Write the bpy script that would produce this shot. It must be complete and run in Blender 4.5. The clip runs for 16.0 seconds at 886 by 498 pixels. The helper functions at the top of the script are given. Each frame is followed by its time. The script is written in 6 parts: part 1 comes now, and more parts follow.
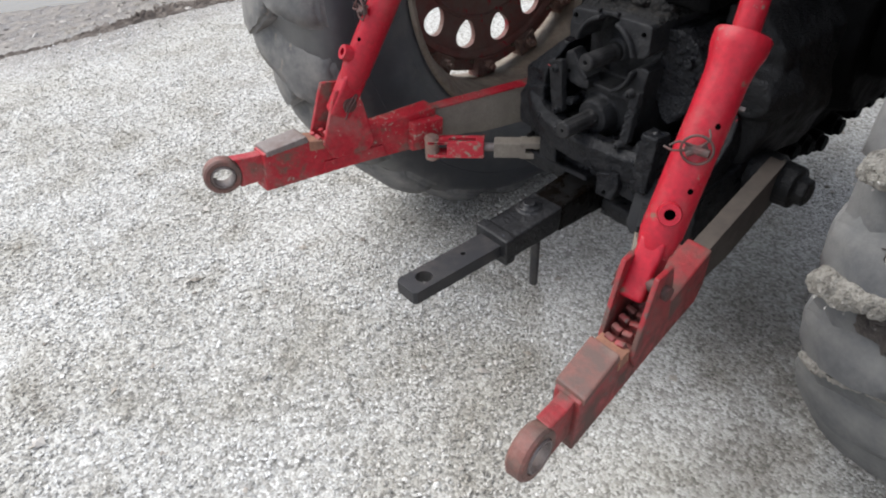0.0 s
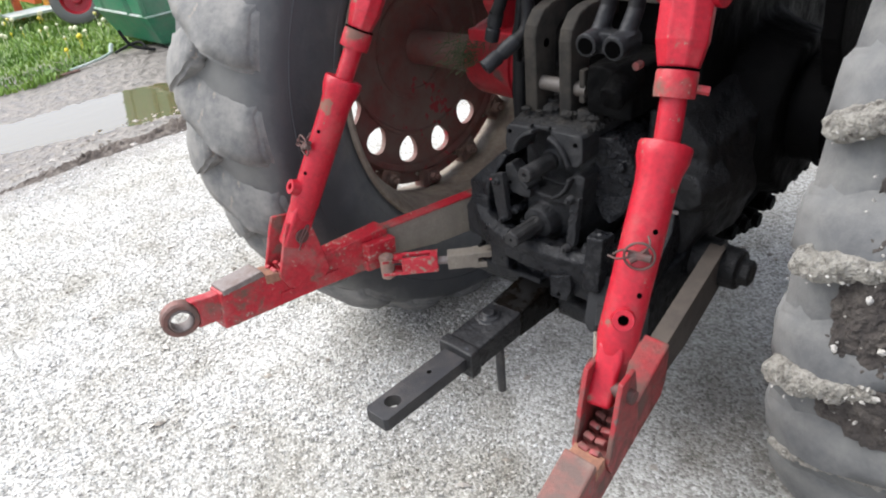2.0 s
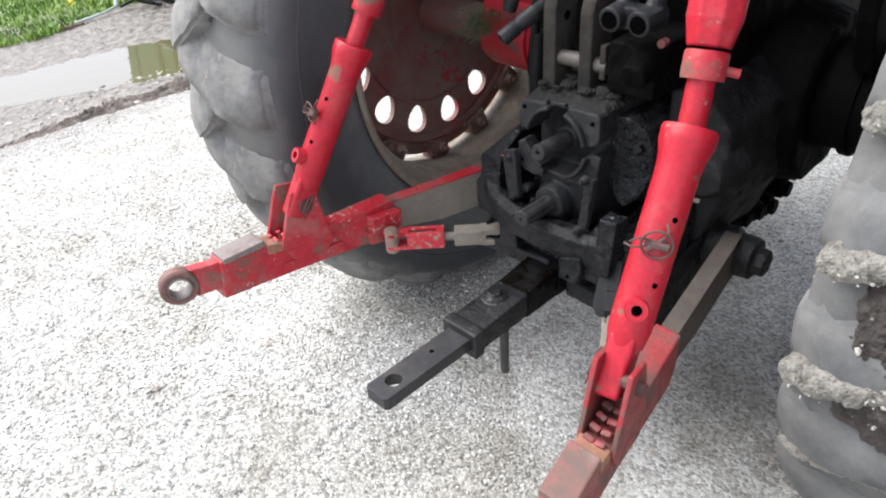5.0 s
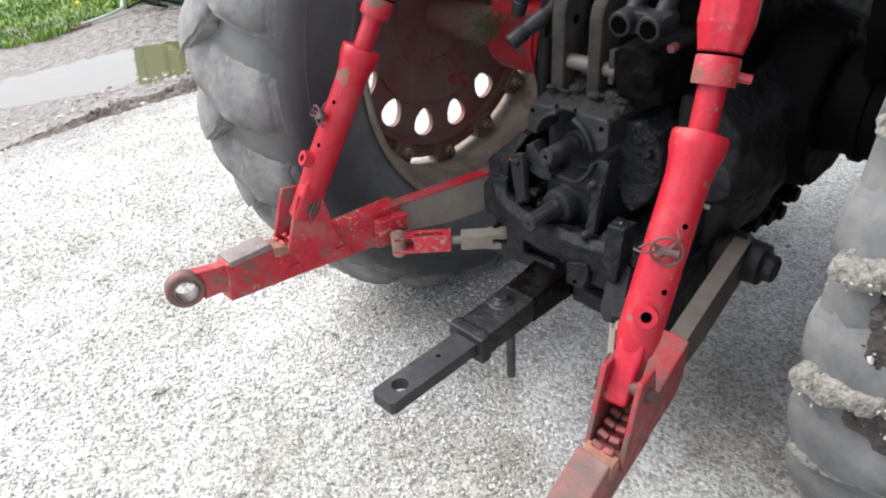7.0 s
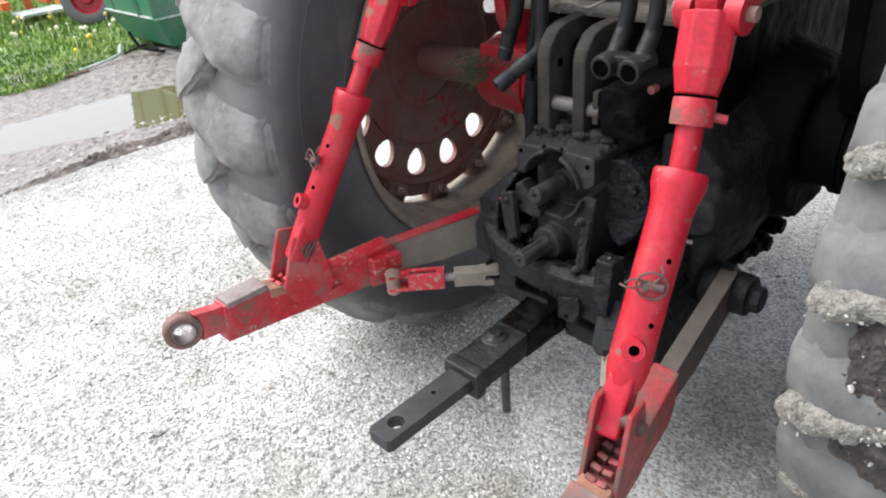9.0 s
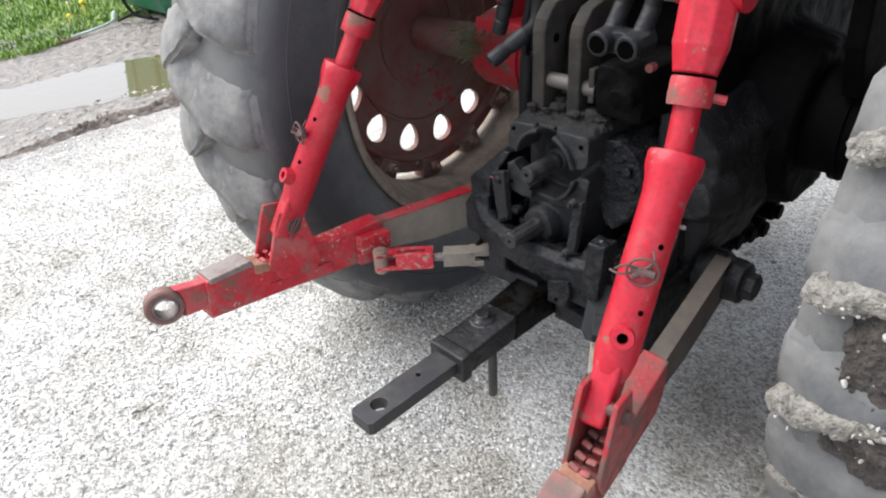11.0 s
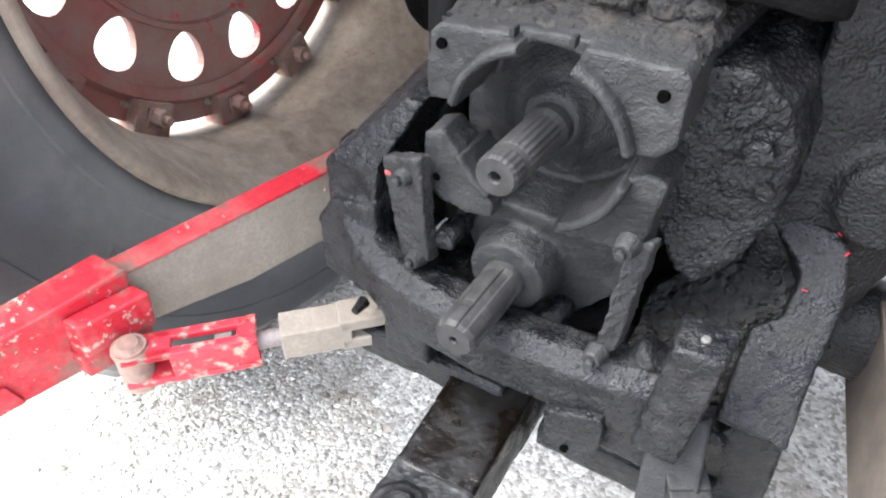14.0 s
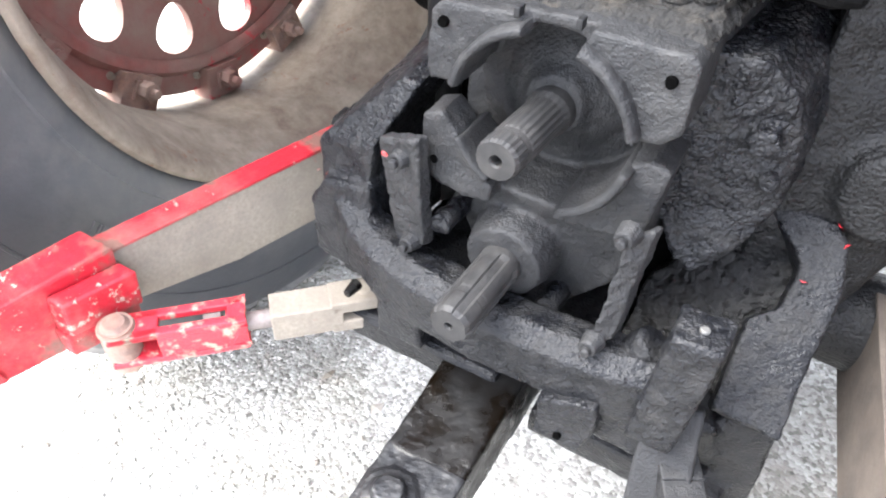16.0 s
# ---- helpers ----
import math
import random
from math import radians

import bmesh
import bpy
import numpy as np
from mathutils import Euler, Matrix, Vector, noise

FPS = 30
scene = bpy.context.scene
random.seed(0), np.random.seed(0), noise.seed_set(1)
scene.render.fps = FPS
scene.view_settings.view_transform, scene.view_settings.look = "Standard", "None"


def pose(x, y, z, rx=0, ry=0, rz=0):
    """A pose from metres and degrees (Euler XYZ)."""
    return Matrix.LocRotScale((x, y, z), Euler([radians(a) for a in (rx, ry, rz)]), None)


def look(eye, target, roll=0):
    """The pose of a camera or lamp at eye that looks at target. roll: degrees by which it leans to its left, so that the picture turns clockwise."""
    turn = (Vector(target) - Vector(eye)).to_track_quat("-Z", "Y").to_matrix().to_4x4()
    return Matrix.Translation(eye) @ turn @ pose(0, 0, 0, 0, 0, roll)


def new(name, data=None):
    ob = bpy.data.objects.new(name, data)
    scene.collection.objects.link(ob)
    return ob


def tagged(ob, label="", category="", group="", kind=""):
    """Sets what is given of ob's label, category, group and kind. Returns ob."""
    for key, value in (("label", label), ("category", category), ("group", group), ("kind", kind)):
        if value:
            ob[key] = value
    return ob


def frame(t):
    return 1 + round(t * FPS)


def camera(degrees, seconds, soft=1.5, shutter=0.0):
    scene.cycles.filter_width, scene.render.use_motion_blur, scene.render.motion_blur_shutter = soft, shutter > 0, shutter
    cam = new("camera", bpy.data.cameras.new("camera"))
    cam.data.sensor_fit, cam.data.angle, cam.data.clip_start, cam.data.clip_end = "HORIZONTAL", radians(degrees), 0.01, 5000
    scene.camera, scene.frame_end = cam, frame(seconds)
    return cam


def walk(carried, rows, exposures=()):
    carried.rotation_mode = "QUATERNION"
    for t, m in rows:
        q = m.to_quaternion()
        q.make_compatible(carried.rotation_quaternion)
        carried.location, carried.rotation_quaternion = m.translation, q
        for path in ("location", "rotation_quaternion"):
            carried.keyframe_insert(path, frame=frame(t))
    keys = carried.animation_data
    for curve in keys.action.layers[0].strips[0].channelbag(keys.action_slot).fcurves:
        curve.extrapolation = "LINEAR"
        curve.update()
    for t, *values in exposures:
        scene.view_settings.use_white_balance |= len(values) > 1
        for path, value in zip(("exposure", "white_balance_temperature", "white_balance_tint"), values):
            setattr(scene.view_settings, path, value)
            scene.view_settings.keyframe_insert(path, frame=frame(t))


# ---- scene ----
cam = camera(64.7, 16.0, soft=2.0)
PATH = [
    (0, (0.942, -1.116, 1.485), (-0.29, -0.134, 0.254), -2.2),
    (0.5, (0.941, -1.119, 1.503), (-0.318, -0.111, 0.32), -6.7),
    (1, (0.946, -1.089, 1.518), (-0.324, -0.009, 0.414), -6.0),
    (1.5, (0.944, -1.089, 1.529), (-0.316, 0.042, 0.465), -6.1),
    (2, (0.937, -1.095, 1.548), (-0.321, 0.075, 0.524), -6.3),
    (2.5, (0.935, -1.078, 1.548), (-0.305, 0.123, 0.538), -7.0),
    (3, (0.926, -1.065, 1.554), (-0.29, 0.173, 0.559), -3.6),
    (3.5, (0.913, -1.07, 1.538), (-0.296, 0.133, 0.493), -3.1),
    (4, (0.903, -1.07, 1.536), (-0.31, 0.085, 0.442), -4.3),
    (4.5, (0.897, -1.068, 1.54), (-0.329, 0.066, 0.439), -4.4),
    (7, (0.883, -1.069, 1.543), (-0.359, 0.054, 0.449), -4.2),
    (7.5, (0.879, -1.066, 1.55), (-0.366, 0.063, 0.466), -4.1),
    (8, (0.881, -1.06, 1.555), (-0.373, 0.077, 0.491), -4.9),
    (8.5, (0.892, -1.059, 1.566), (-0.372, 0.09, 0.525), -5.6),
    (9, (0.908, -1.079, 1.566), (-0.361, 0.092, 0.556), -5.0),
    (11.3, (0.887, -1.017, 1.545), (-0.347, 0.129, 0.466), -3.0),
    (11.5, (0.863, -1.0, 1.543), (-0.392, 0.119, 0.459), -1.4),
    (12, (0.751, -1.034, 1.537), (-0.517, 0.095, 0.48), -4.0),
    (12.5, (0.594, -0.993, 1.426), (-0.554, 0.233, 0.34), -6.6),
    (13, (0.379, -0.668, 1.282), (-0.618, 0.634, 0.137), -5.6),
    (13.5, (0.228, -0.415, 1.192), (-0.633, 0.926, -0.016), -0.5),
    (14, (0.205, -0.375, 1.173), (-0.556, 0.938, -0.13), 0.7),
    (14.5, (0.198, -0.378, 1.175), (-0.529, 0.931, -0.15), 1.0),
    (15, (0.195, -0.375, 1.18), (-0.527, 0.929, -0.154), 1.6),
    (15.5, (0.195, -0.378, 1.172), (-0.537, 0.916, -0.166), 2.5),
    (16, (0.191, -0.369, 1.168), (-0.516, 0.93, -0.178), 2.8),
]
EXPOSURES = [(0.0, 0.80), (0.5, 0.75), (1.0, 0.82), (1.5, 1.05), (2.0, 1.3), (2.5, 1.42), (3.0, 1.6), (3.5, 1.62), (4.5, 1.53), (7.0, 1.4), (9.0, 1.42), (12.0, 1.33), (12.6, 1.30), (13.0, 1.62), (13.2, 2.0), (13.6, 2.85), (14.0, 3.2), (16.0, 3.58)]
walk(cam, [(t, look(eye, target, roll)) for t, eye, target, roll in PATH], EXPOSURES)
SKY, SUN = 0.095, 2.5

# ---- world and light ----
world = bpy.data.worlds.new("overcast_sky")
scene.world = world
world.use_nodes = True
wn = world.node_tree
sky = wn.nodes.new("ShaderNodeTexSky")
sky.sky_type = "NISHITA"
sky.sun_disc = False
sky.sun_elevation, sky.sun_rotation = radians(52.4), radians(241.5)
sky.air_density, sky.dust_density, sky.ozone_density = 1.0, 4.0, 0.6
mixw = wn.nodes.new("ShaderNodeMix")
mixw.data_type = "RGBA"
mixw.inputs[0].default_value = 0.85
mixw.inputs[7].default_value = (7.6, 8.15, 9.6, 1)
wn.links.new(sky.outputs[0], mixw.inputs[6])
wn.links.new(mixw.outputs[2], wn.nodes["Background"].inputs[0])
wn.nodes["Background"].inputs[1].default_value = SKY
sun = new("sun", bpy.data.lights.new("sun", "SUN"))
sun.data.energy, sun.data.angle, sun.data.color = SUN, radians(55), (1.0, 0.985, 0.96)
sun.matrix_world = look((-4.6, -2.5, 6.8), (0, 0, 0))


# ---- materials ----
def mat(name, base, other=None, rough=0.6, metal=0.0, scale=20.0, amount=0.5, sharp=0.12, bump=0.0, bump_scale=120.0,
        dirt=None, dirt_scale=6.0, dirt_amount=0.0, rough2=None, spec=0.5, detail=6.0, pebbles=0.0, relief=0.4, chips=None, chip_scale=70.0, chip_amount=0.1):
    """A painted, rusty, greasy or stony surface: base and other colour in patches, a layer of dirt, grain and relief."""
    m = bpy.data.materials.new(name)
    m.use_nodes = True
    nt = m.node_tree
    b = nt.nodes["Principled BSDF"]
    co = nt.nodes.new("ShaderNodeTexCoord").outputs["Object"]

    def noise_node(s, d=detail, rgh=0.6):
        n = nt.nodes.new("ShaderNodeTexNoise")
        n.inputs["Scale"].default_value, n.inputs["Detail"].default_value, n.inputs["Roughness"].default_value = s, d, rgh
        nt.links.new(co, n.inputs["Vector"])
        return n.outputs[0]

    def ramp(src, a, c):
        r = nt.nodes.new("ShaderNodeMapRange")
        r.inputs[1].default_value, r.inputs[2].default_value = a, c
        nt.links.new(src, r.inputs[0])
        return r.outputs[0]

    def mix(fac, a, c):
        x = nt.nodes.new("ShaderNodeMix")
        x.data_type = "RGBA"
        nt.links.new(fac, x.inputs[0])
        for sock, val in ((x.inputs[6], a), (x.inputs[7], c)):
            if isinstance(val, tuple):
                sock.default_value = (*val, 1)
            else:
                nt.links.new(val, sock)
        return x.outputs[2]

    fine = noise_node(scale * 6, 4.0)
    lo = tuple(c * 0.78 for c in base)
    hi = tuple(min(1, c * 1.2) for c in base)
    col = mix(ramp(fine, 0.3, 0.7), lo, hi)
    if other:
        at = 0.5 + (0.5 - amount) * 0.5
        fac = ramp(noise_node(scale), at - sharp, at + sharp)
        col = mix(fac, col, other)
        if rough2 is not None:
            rm = nt.nodes.new("ShaderNodeMapRange")
            rm.inputs[3].default_value, rm.inputs[4].default_value = rough, rough2
            nt.links.new(fac, rm.inputs[0])
            nt.links.new(rm.outputs[0], b.inputs["Roughness"])
    if dirt:
        at = 0.5 + (0.5 - dirt_amount) * 0.5
        col = mix(ramp(noise_node(dirt_scale, 8.0, 0.7), at - 0.2, at + 0.2), col, dirt)
    if chips:
        at = 0.5 + (0.5 - chip_amount) * 0.5
        spread = nt.nodes.new("ShaderNodeMath")
        spread.operation = "MULTIPLY_ADD"
        nt.links.new(noise_node(chip_scale * 0.13, 3.0), spread.inputs[0])
        spread.inputs[1].default_value = 0.55
        nt.links.new(noise_node(chip_scale, 5.0, 0.7), spread.inputs[2])
        col = mix(ramp(spread.outputs[0], at + 0.275 - 0.012, at + 0.275 + 0.012), col, chips)
    nt.links.new(col, b.inputs["Base Color"])
    if not (other and rough2 is not None):
        rr = nt.nodes.new("ShaderNodeMapRange")
        rr.inputs[3].default_value, rr.inputs[4].default_value = max(0.02, rough - 0.1), min(1, rough + 0.1)
        nt.links.new(fine, rr.inputs[0])
        nt.links.new(rr.outputs[0], b.inputs["Roughness"])
    b.inputs["Metallic"].default_value = metal
    b.inputs["Specular IOR Level"].default_value = spec
    if pebbles:
        vo = nt.nodes.new("ShaderNodeTexVoronoi")
        vo.feature, vo.inputs["Scale"].default_value = "SMOOTH_F1", pebbles
        nt.links.new(co, vo.inputs["Vector"])
        pb = nt.nodes.new("ShaderNodeBump")
        pb.invert = True
        pb.inputs["Strength"].default_value, pb.inputs["Distance"].default_value = 1.0, relief / pebbles
        nt.links.new(vo.outputs["Distance"], pb.inputs["Height"])
    if bump:
        bp = nt.nodes.new("ShaderNodeBump")
        if pebbles:
            nt.links.new(pb.outputs[0], bp.inputs["Normal"])
        bp.inputs["Strength"].default_value = 1.0
        bp.inputs["Distance"].default_value = bump
        nt.links.new(noise_node(bump_scale, 5.0, 0.65), bp.inputs["Height"])
        nt.links.new(bp.outputs[0], b.inputs["Normal"])
    return m


RED = (0.312, 0.0062, 0.0165)
red_paint = mat("red_paint", RED, (0.16, 0.07, 0.05), spec=0.32, rough=0.40, rough2=0.8, scale=17, amount=0.22, sharp=0.015, bump=0.0006, bump_scale=150,
                dirt=(0.30, 0.09, 0.08), dirt_scale=9, dirt_amount=0.05, chips=(0.20, 0.13, 0.10), chip_scale=75, chip_amount=0.10)
red_worn = mat("worn_red_paint", (0.30, 0.0085, 0.017), (0.12, 0.06, 0.045), spec=0.32, rough=0.48, rough2=0.85, scale=14, amount=0.36, sharp=0.05, bump=0.001,
               bump_scale=110, dirt=(0.23, 0.13, 0.11), dirt_scale=8, dirt_amount=0.16, chips=(0.27, 0.20, 0.16), chip_scale=85, chip_amount=0.18)
rusty_red = mat("rust_stained_red_paint", (0.23, 0.009, 0.014), (0.085, 0.042, 0.033), rough=0.5, rough2=0.85, scale=13, amount=0.44, sharp=0.08, bump=0.0014,
                bump_scale=130, dirt=(0.11, 0.055, 0.042), dirt_scale=9, dirt_amount=0.26, chips=(0.09, 0.06, 0.05), chip_scale=80, chip_amount=0.2)
chipped_red = mat("chipped_red_paint", (0.40, 0.014, 0.026), (0.27, 0.205, 0.155), rough=0.5, rough2=0.9, scale=62, amount=0.34, sharp=0.05, bump=0.001,
                  bump_scale=120)
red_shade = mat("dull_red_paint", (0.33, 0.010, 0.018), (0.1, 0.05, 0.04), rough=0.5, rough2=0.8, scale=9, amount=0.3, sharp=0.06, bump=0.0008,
                dirt=(0.2, 0.10, 0.085), dirt_scale=5, dirt_amount=0.10)
rust = mat("rusty_steel", (0.20, 0.105, 0.075), (0.10, 0.06, 0.05), rough=0.75, scale=30, amount=0.5, bump=0.0015, bump_scale=180,
           dirt=(0.28, 0.2, 0.16), dirt_scale=12, dirt_amount=0.3)
brown_steel = mat("rust_brown_strap", (0.042, 0.033, 0.027), (0.064, 0.050, 0.040), rough=0.8, scale=22, amount=0.4, bump=0.0012, bump_scale=150,
                  dirt=(0.092, 0.076, 0.061), dirt_scale=9, dirt_amount=0.20, chips=(0.26, 0.02, 0.026), chip_scale=28, chip_amount=0.06)
eye_rust = mat("red_brown_forging", (0.15, 0.055, 0.042), (0.085, 0.050, 0.040), rough=0.6, scale=24, amount=0.5, bump=0.001, bump_scale=170,
               dirt=(0.20, 0.14, 0.11), dirt_scale=14, dirt_amount=0.15)
pin_rust = mat("dark_pin_rust", (0.085, 0.026, 0.022), (0.055, 0.034, 0.028), rough=0.65, scale=60, amount=0.5, bump=0.001, bump_scale=220)
bright_rust = mat("fresh_rust", (0.25, 0.115, 0.07), (0.16, 0.075, 0.05), rough=0.85, scale=40, amount=0.4, bump=0.001, bump_scale=200)
worn_steel = mat("worn_grey_steel", (0.15, 0.125, 0.115), (0.10, 0.065, 0.055), rough=0.6, metal=0.15, scale=25, amount=0.35, bump=0.0006, bump_scale=200)
dusty_steel = mat("dusty_tan_steel", (0.195, 0.168, 0.134), (0.33, 0.035, 0.035), rough=0.85, scale=34, amount=0.12, sharp=0.02, bump=0.001, bump_scale=140,
                  dirt=(0.135, 0.115, 0.092), dirt_scale=14, dirt_amount=0.45)
grease = mat("black_grease", (0.0046, 0.0049, 0.0061), (0.0078, 0.0082, 0.0095), rough=0.24, rough2=0.60, scale=40, amount=0.5, sharp=0.15, bump=0.0014,
             bump_scale=190, dirt=(0.024, 0.023, 0.022), dirt_scale=40, dirt_amount=0.13, spec=0.21, pebbles=420.0, relief=0.42)
grease_wet = mat("wet_black_grease", (0.0016, 0.0014, 0.0013), (0.0030, 0.0027, 0.0025), rough=0.14, rough2=0.4, scale=30, amount=0.5, bump=0.0024, bump_scale=150, spec=0.18)
dusty_black = mat("dusty_black_casting", (0.0104, 0.0107, 0.0117), (0.0070, 0.0072, 0.0080), rough=0.64, spec=0.32, scale=45, amount=0.5, bump=0.0010, bump_scale=240, pebbles=520.0, relief=0.36,
                  dirt=(0.032, 0.031, 0.030), dirt_scale=30, dirt_amount=0.12)
dirty_top = mat("casting_with_caked_dirt", (0.0085, 0.0083, 0.0082), (0.0135, 0.0122, 0.0108), rough=0.8, spec=0.25, scale=30, amount=0.4, bump=0.004, bump_scale=120,
                dirt=(0.062, 0.053, 0.041), dirt_scale=45, dirt_amount=0.06, pebbles=200.0, relief=0.5)
shaft_steel = mat("oily_shaft_steel", (0.0150, 0.0148, 0.0152), (0.0105, 0.0103, 0.0105), rough=0.6, metal=0.1, spec=0.28, scale=40, amount=0.4, bump=0.0005, bump_scale=260,
                  dirt=(0.042, 0.040, 0.038), dirt_scale=30, dirt_amount=0.2)
oily_bar = mat("oil_filmed_bar", (0.0056, 0.0058, 0.0067), (0.0098, 0.0098, 0.0105), rough=0.34, rough2=0.6, spec=0.34, scale=16, amount=0.5, sharp=0.15, bump=0.0012, bump_scale=60,
               dirt=(0.019, 0.0185, 0.019), dirt_scale=14, dirt_amount=0.18, chips=(0.040, 0.043, 0.050), chip_scale=45, chip_amount=0.10)
oil_film = mat("fresh_brown_oil", (0.0024, 0.0015, 0.0008), (0.0042, 0.0041, 0.0042), rough=0.16, rough2=0.45, scale=18, amount=0.5, sharp=0.1, bump=0.0006, bump_scale=110, spec=0.18)
bar_steel = mat("dark_painted_steel", (0.0104, 0.0106, 0.0128), (0.024, 0.0215, 0.0205), rough=0.5, scale=20, amount=0.35, bump=0.0006, bump_scale=220,
                dirt=(0.06, 0.05, 0.044), dirt_scale=16, dirt_amount=0.12)
# near-black; on hole discs and plugs it stands in for inner shade
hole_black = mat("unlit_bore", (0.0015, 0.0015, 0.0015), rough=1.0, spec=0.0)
# black of the oily case; also stands in for shade on right-hand parts
case_shade_black = mat("oily_and_shaded_black", (0.0018, 0.0018, 0.0020), (0.0031, 0.0030, 0.0029), rough=0.65, scale=9, amount=0.5, bump=0.003, bump_scale=45,
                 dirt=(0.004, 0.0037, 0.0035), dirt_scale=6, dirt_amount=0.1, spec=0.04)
case_sheen = mat("oily_case_side", (0.0036, 0.0037, 0.0042), (0.0055, 0.0055, 0.006), rough=0.42, rough2=0.7, scale=18, amount=0.5, sharp=0.2, bump=0.0025, bump_scale=110,
                 spec=0.3, pebbles=300.0, relief=0.5)
rubber = mat("dusty_tyre_rubber", (0.056, 0.058, 0.061), (0.092, 0.092, 0.092), rough=0.62, scale=4, amount=0.42, sharp=0.2, bump=0.0010, bump_scale=90,
             dirt=(0.13, 0.122, 0.108), dirt_scale=7, dirt_amount=0.16)
rubber_tread = mat("dust_grey_tread", (0.104, 0.102, 0.099), (0.052, 0.053, 0.056), rough=0.75, scale=5.5, amount=0.46, sharp=0.16, bump=0.0018, bump_scale=80,
                   dirt=(0.225, 0.212, 0.190), dirt_scale=9, dirt_amount=0.40, chips=(0.17, 0.15, 0.125), chip_scale=26, chip_amount=0.12)
rubber_pale = mat("clay_coated_rubber", (0.082, 0.083, 0.083), (0.042, 0.043, 0.045), rough=0.72, scale=6, amount=0.45, sharp=0.2, bump=0.0016, bump_scale=70,
                  dirt=(0.150, 0.146, 0.136), dirt_scale=8, dirt_amount=0.30, chips=(0.052, 0.045, 0.039), chip_scale=20, chip_amount=0.10)
mud = mat("stony_dried_mud", (0.030, 0.0245, 0.0215), (0.058, 0.048, 0.041), rough=0.95, scale=26, amount=0.4, bump=0.012, bump_scale=60,
          dirt=(0.13, 0.114, 0.096), dirt_scale=22, dirt_amount=0.08, pebbles=170.0, relief=0.6)
mud_pale = mat("pale_dried_clay", (0.165, 0.154, 0.132), (0.060, 0.051, 0.043), rough=0.95, scale=75, amount=0.36, sharp=0.05, bump=0.006, bump_scale=150,
               dirt=(0.31, 0.295, 0.26), dirt_scale=60, dirt_amount=0.25, pebbles=260.0, relief=0.8)
rim_mat = mat("dusty_rusted_rim", (0.195, 0.160, 0.121), (0.100, 0.063, 0.042), rough=0.75, scale=13, amount=0.45, sharp=0.2, bump=0.0012, bump_scale=80,
              dirt=(0.27, 0.235, 0.186), dirt_scale=14, dirt_amount=0.32, chips=(0.16, 0.085, 0.05), chip_scale=60, chip_amount=0.14)
disc_mat = mat("brown_red_wheel_disc", (0.19, 0.050, 0.042), (0.115, 0.062, 0.050), rough=0.7, scale=6, amount=0.5, sharp=0.2, bump=0.001, bump_scale=90,
               dirt=(0.19, 0.13, 0.105), dirt_scale=6, dirt_amount=0.35, chips=(0.26, 0.022, 0.028), chip_scale=22, chip_amount=0.14)
green_paint = mat("green_paint", (0.015, 0.16, 0.075), (0.03, 0.10, 0.06), rough=0.5, scale=6, amount=0.3, bump=0.0006, dirt=(0.12, 0.16, 0.11), dirt_scale=4, dirt_amount=0.25)
pale_metal = mat("pale_weathered_metal", (0.40, 0.43, 0.39), (0.13, 0.27, 0.17), rough=0.5, scale=5, amount=0.35, bump=0.001)
hose_rubber = mat("black_hose_rubber", (0.0045, 0.0045, 0.005), (0.008, 0.0078, 0.0076), rough=0.6, spec=0.16, scale=20, amount=0.4, bump=0.0006, bump_scale=150)
coupler_mat = mat("grey_zinc_coupler", (0.013, 0.0135, 0.0148), (0.0075, 0.0075, 0.008), rough=0.5, metal=0.1, spec=0.22, scale=30, amount=0.4, bump=0.0006, bump_scale=200)
hay = mat("caught_hay", (0.045, 0.075, 0.028), (0.085, 0.09, 0.05), rough=0.9, scale=40, amount=0.5)
fork_paint = mat("orange_paint", (0.5, 0.10, 0.02), (0.3, 0.06, 0.03), rough=0.5, scale=8, amount=0.3)
bright_bolt = mat("bare_bolt_steel", (0.12, 0.118, 0.115), (0.045, 0.043, 0.04), rough=0.5, metal=0.6, scale=40, amount=0.3)


# ---- shaping helpers ----
def part(name, bm, material, parent, label="", smooth=None, bevel=0.0, segments=2):
    """Links a bmesh as one mesh object under a thing or a part."""
    if bevel:
        bmesh.ops.remove_doubles(bm, verts=bm.verts, dist=1e-6)
        bmesh.ops.recalc_face_normals(bm, faces=bm.faces)
        es = [e for e in bm.edges if len(e.link_faces) == 2 and e.calc_face_angle(0) > 0.5]
        bmesh.ops.bevel(bm, geom=es, offset=bevel, segments=segments, affect="EDGES", clamp_overlap=True, profile=0.6)
    bmesh.ops.recalc_face_normals(bm, faces=bm.faces)
    me = bpy.data.meshes.new(name)
    bm.to_mesh(me)
    bm.free()
    me.materials.append(material)
    if smooth is not None:
        me.shade_smooth()
        if smooth < 179:
            me.set_sharp_from_angle(angle=radians(smooth))
    ob = new(name, me)
    if parent:
        ob.parent = parent
        ob.matrix_parent_inverse = Matrix.Translation(-parent.location)
    if label:
        tagged(ob, label)
    return ob


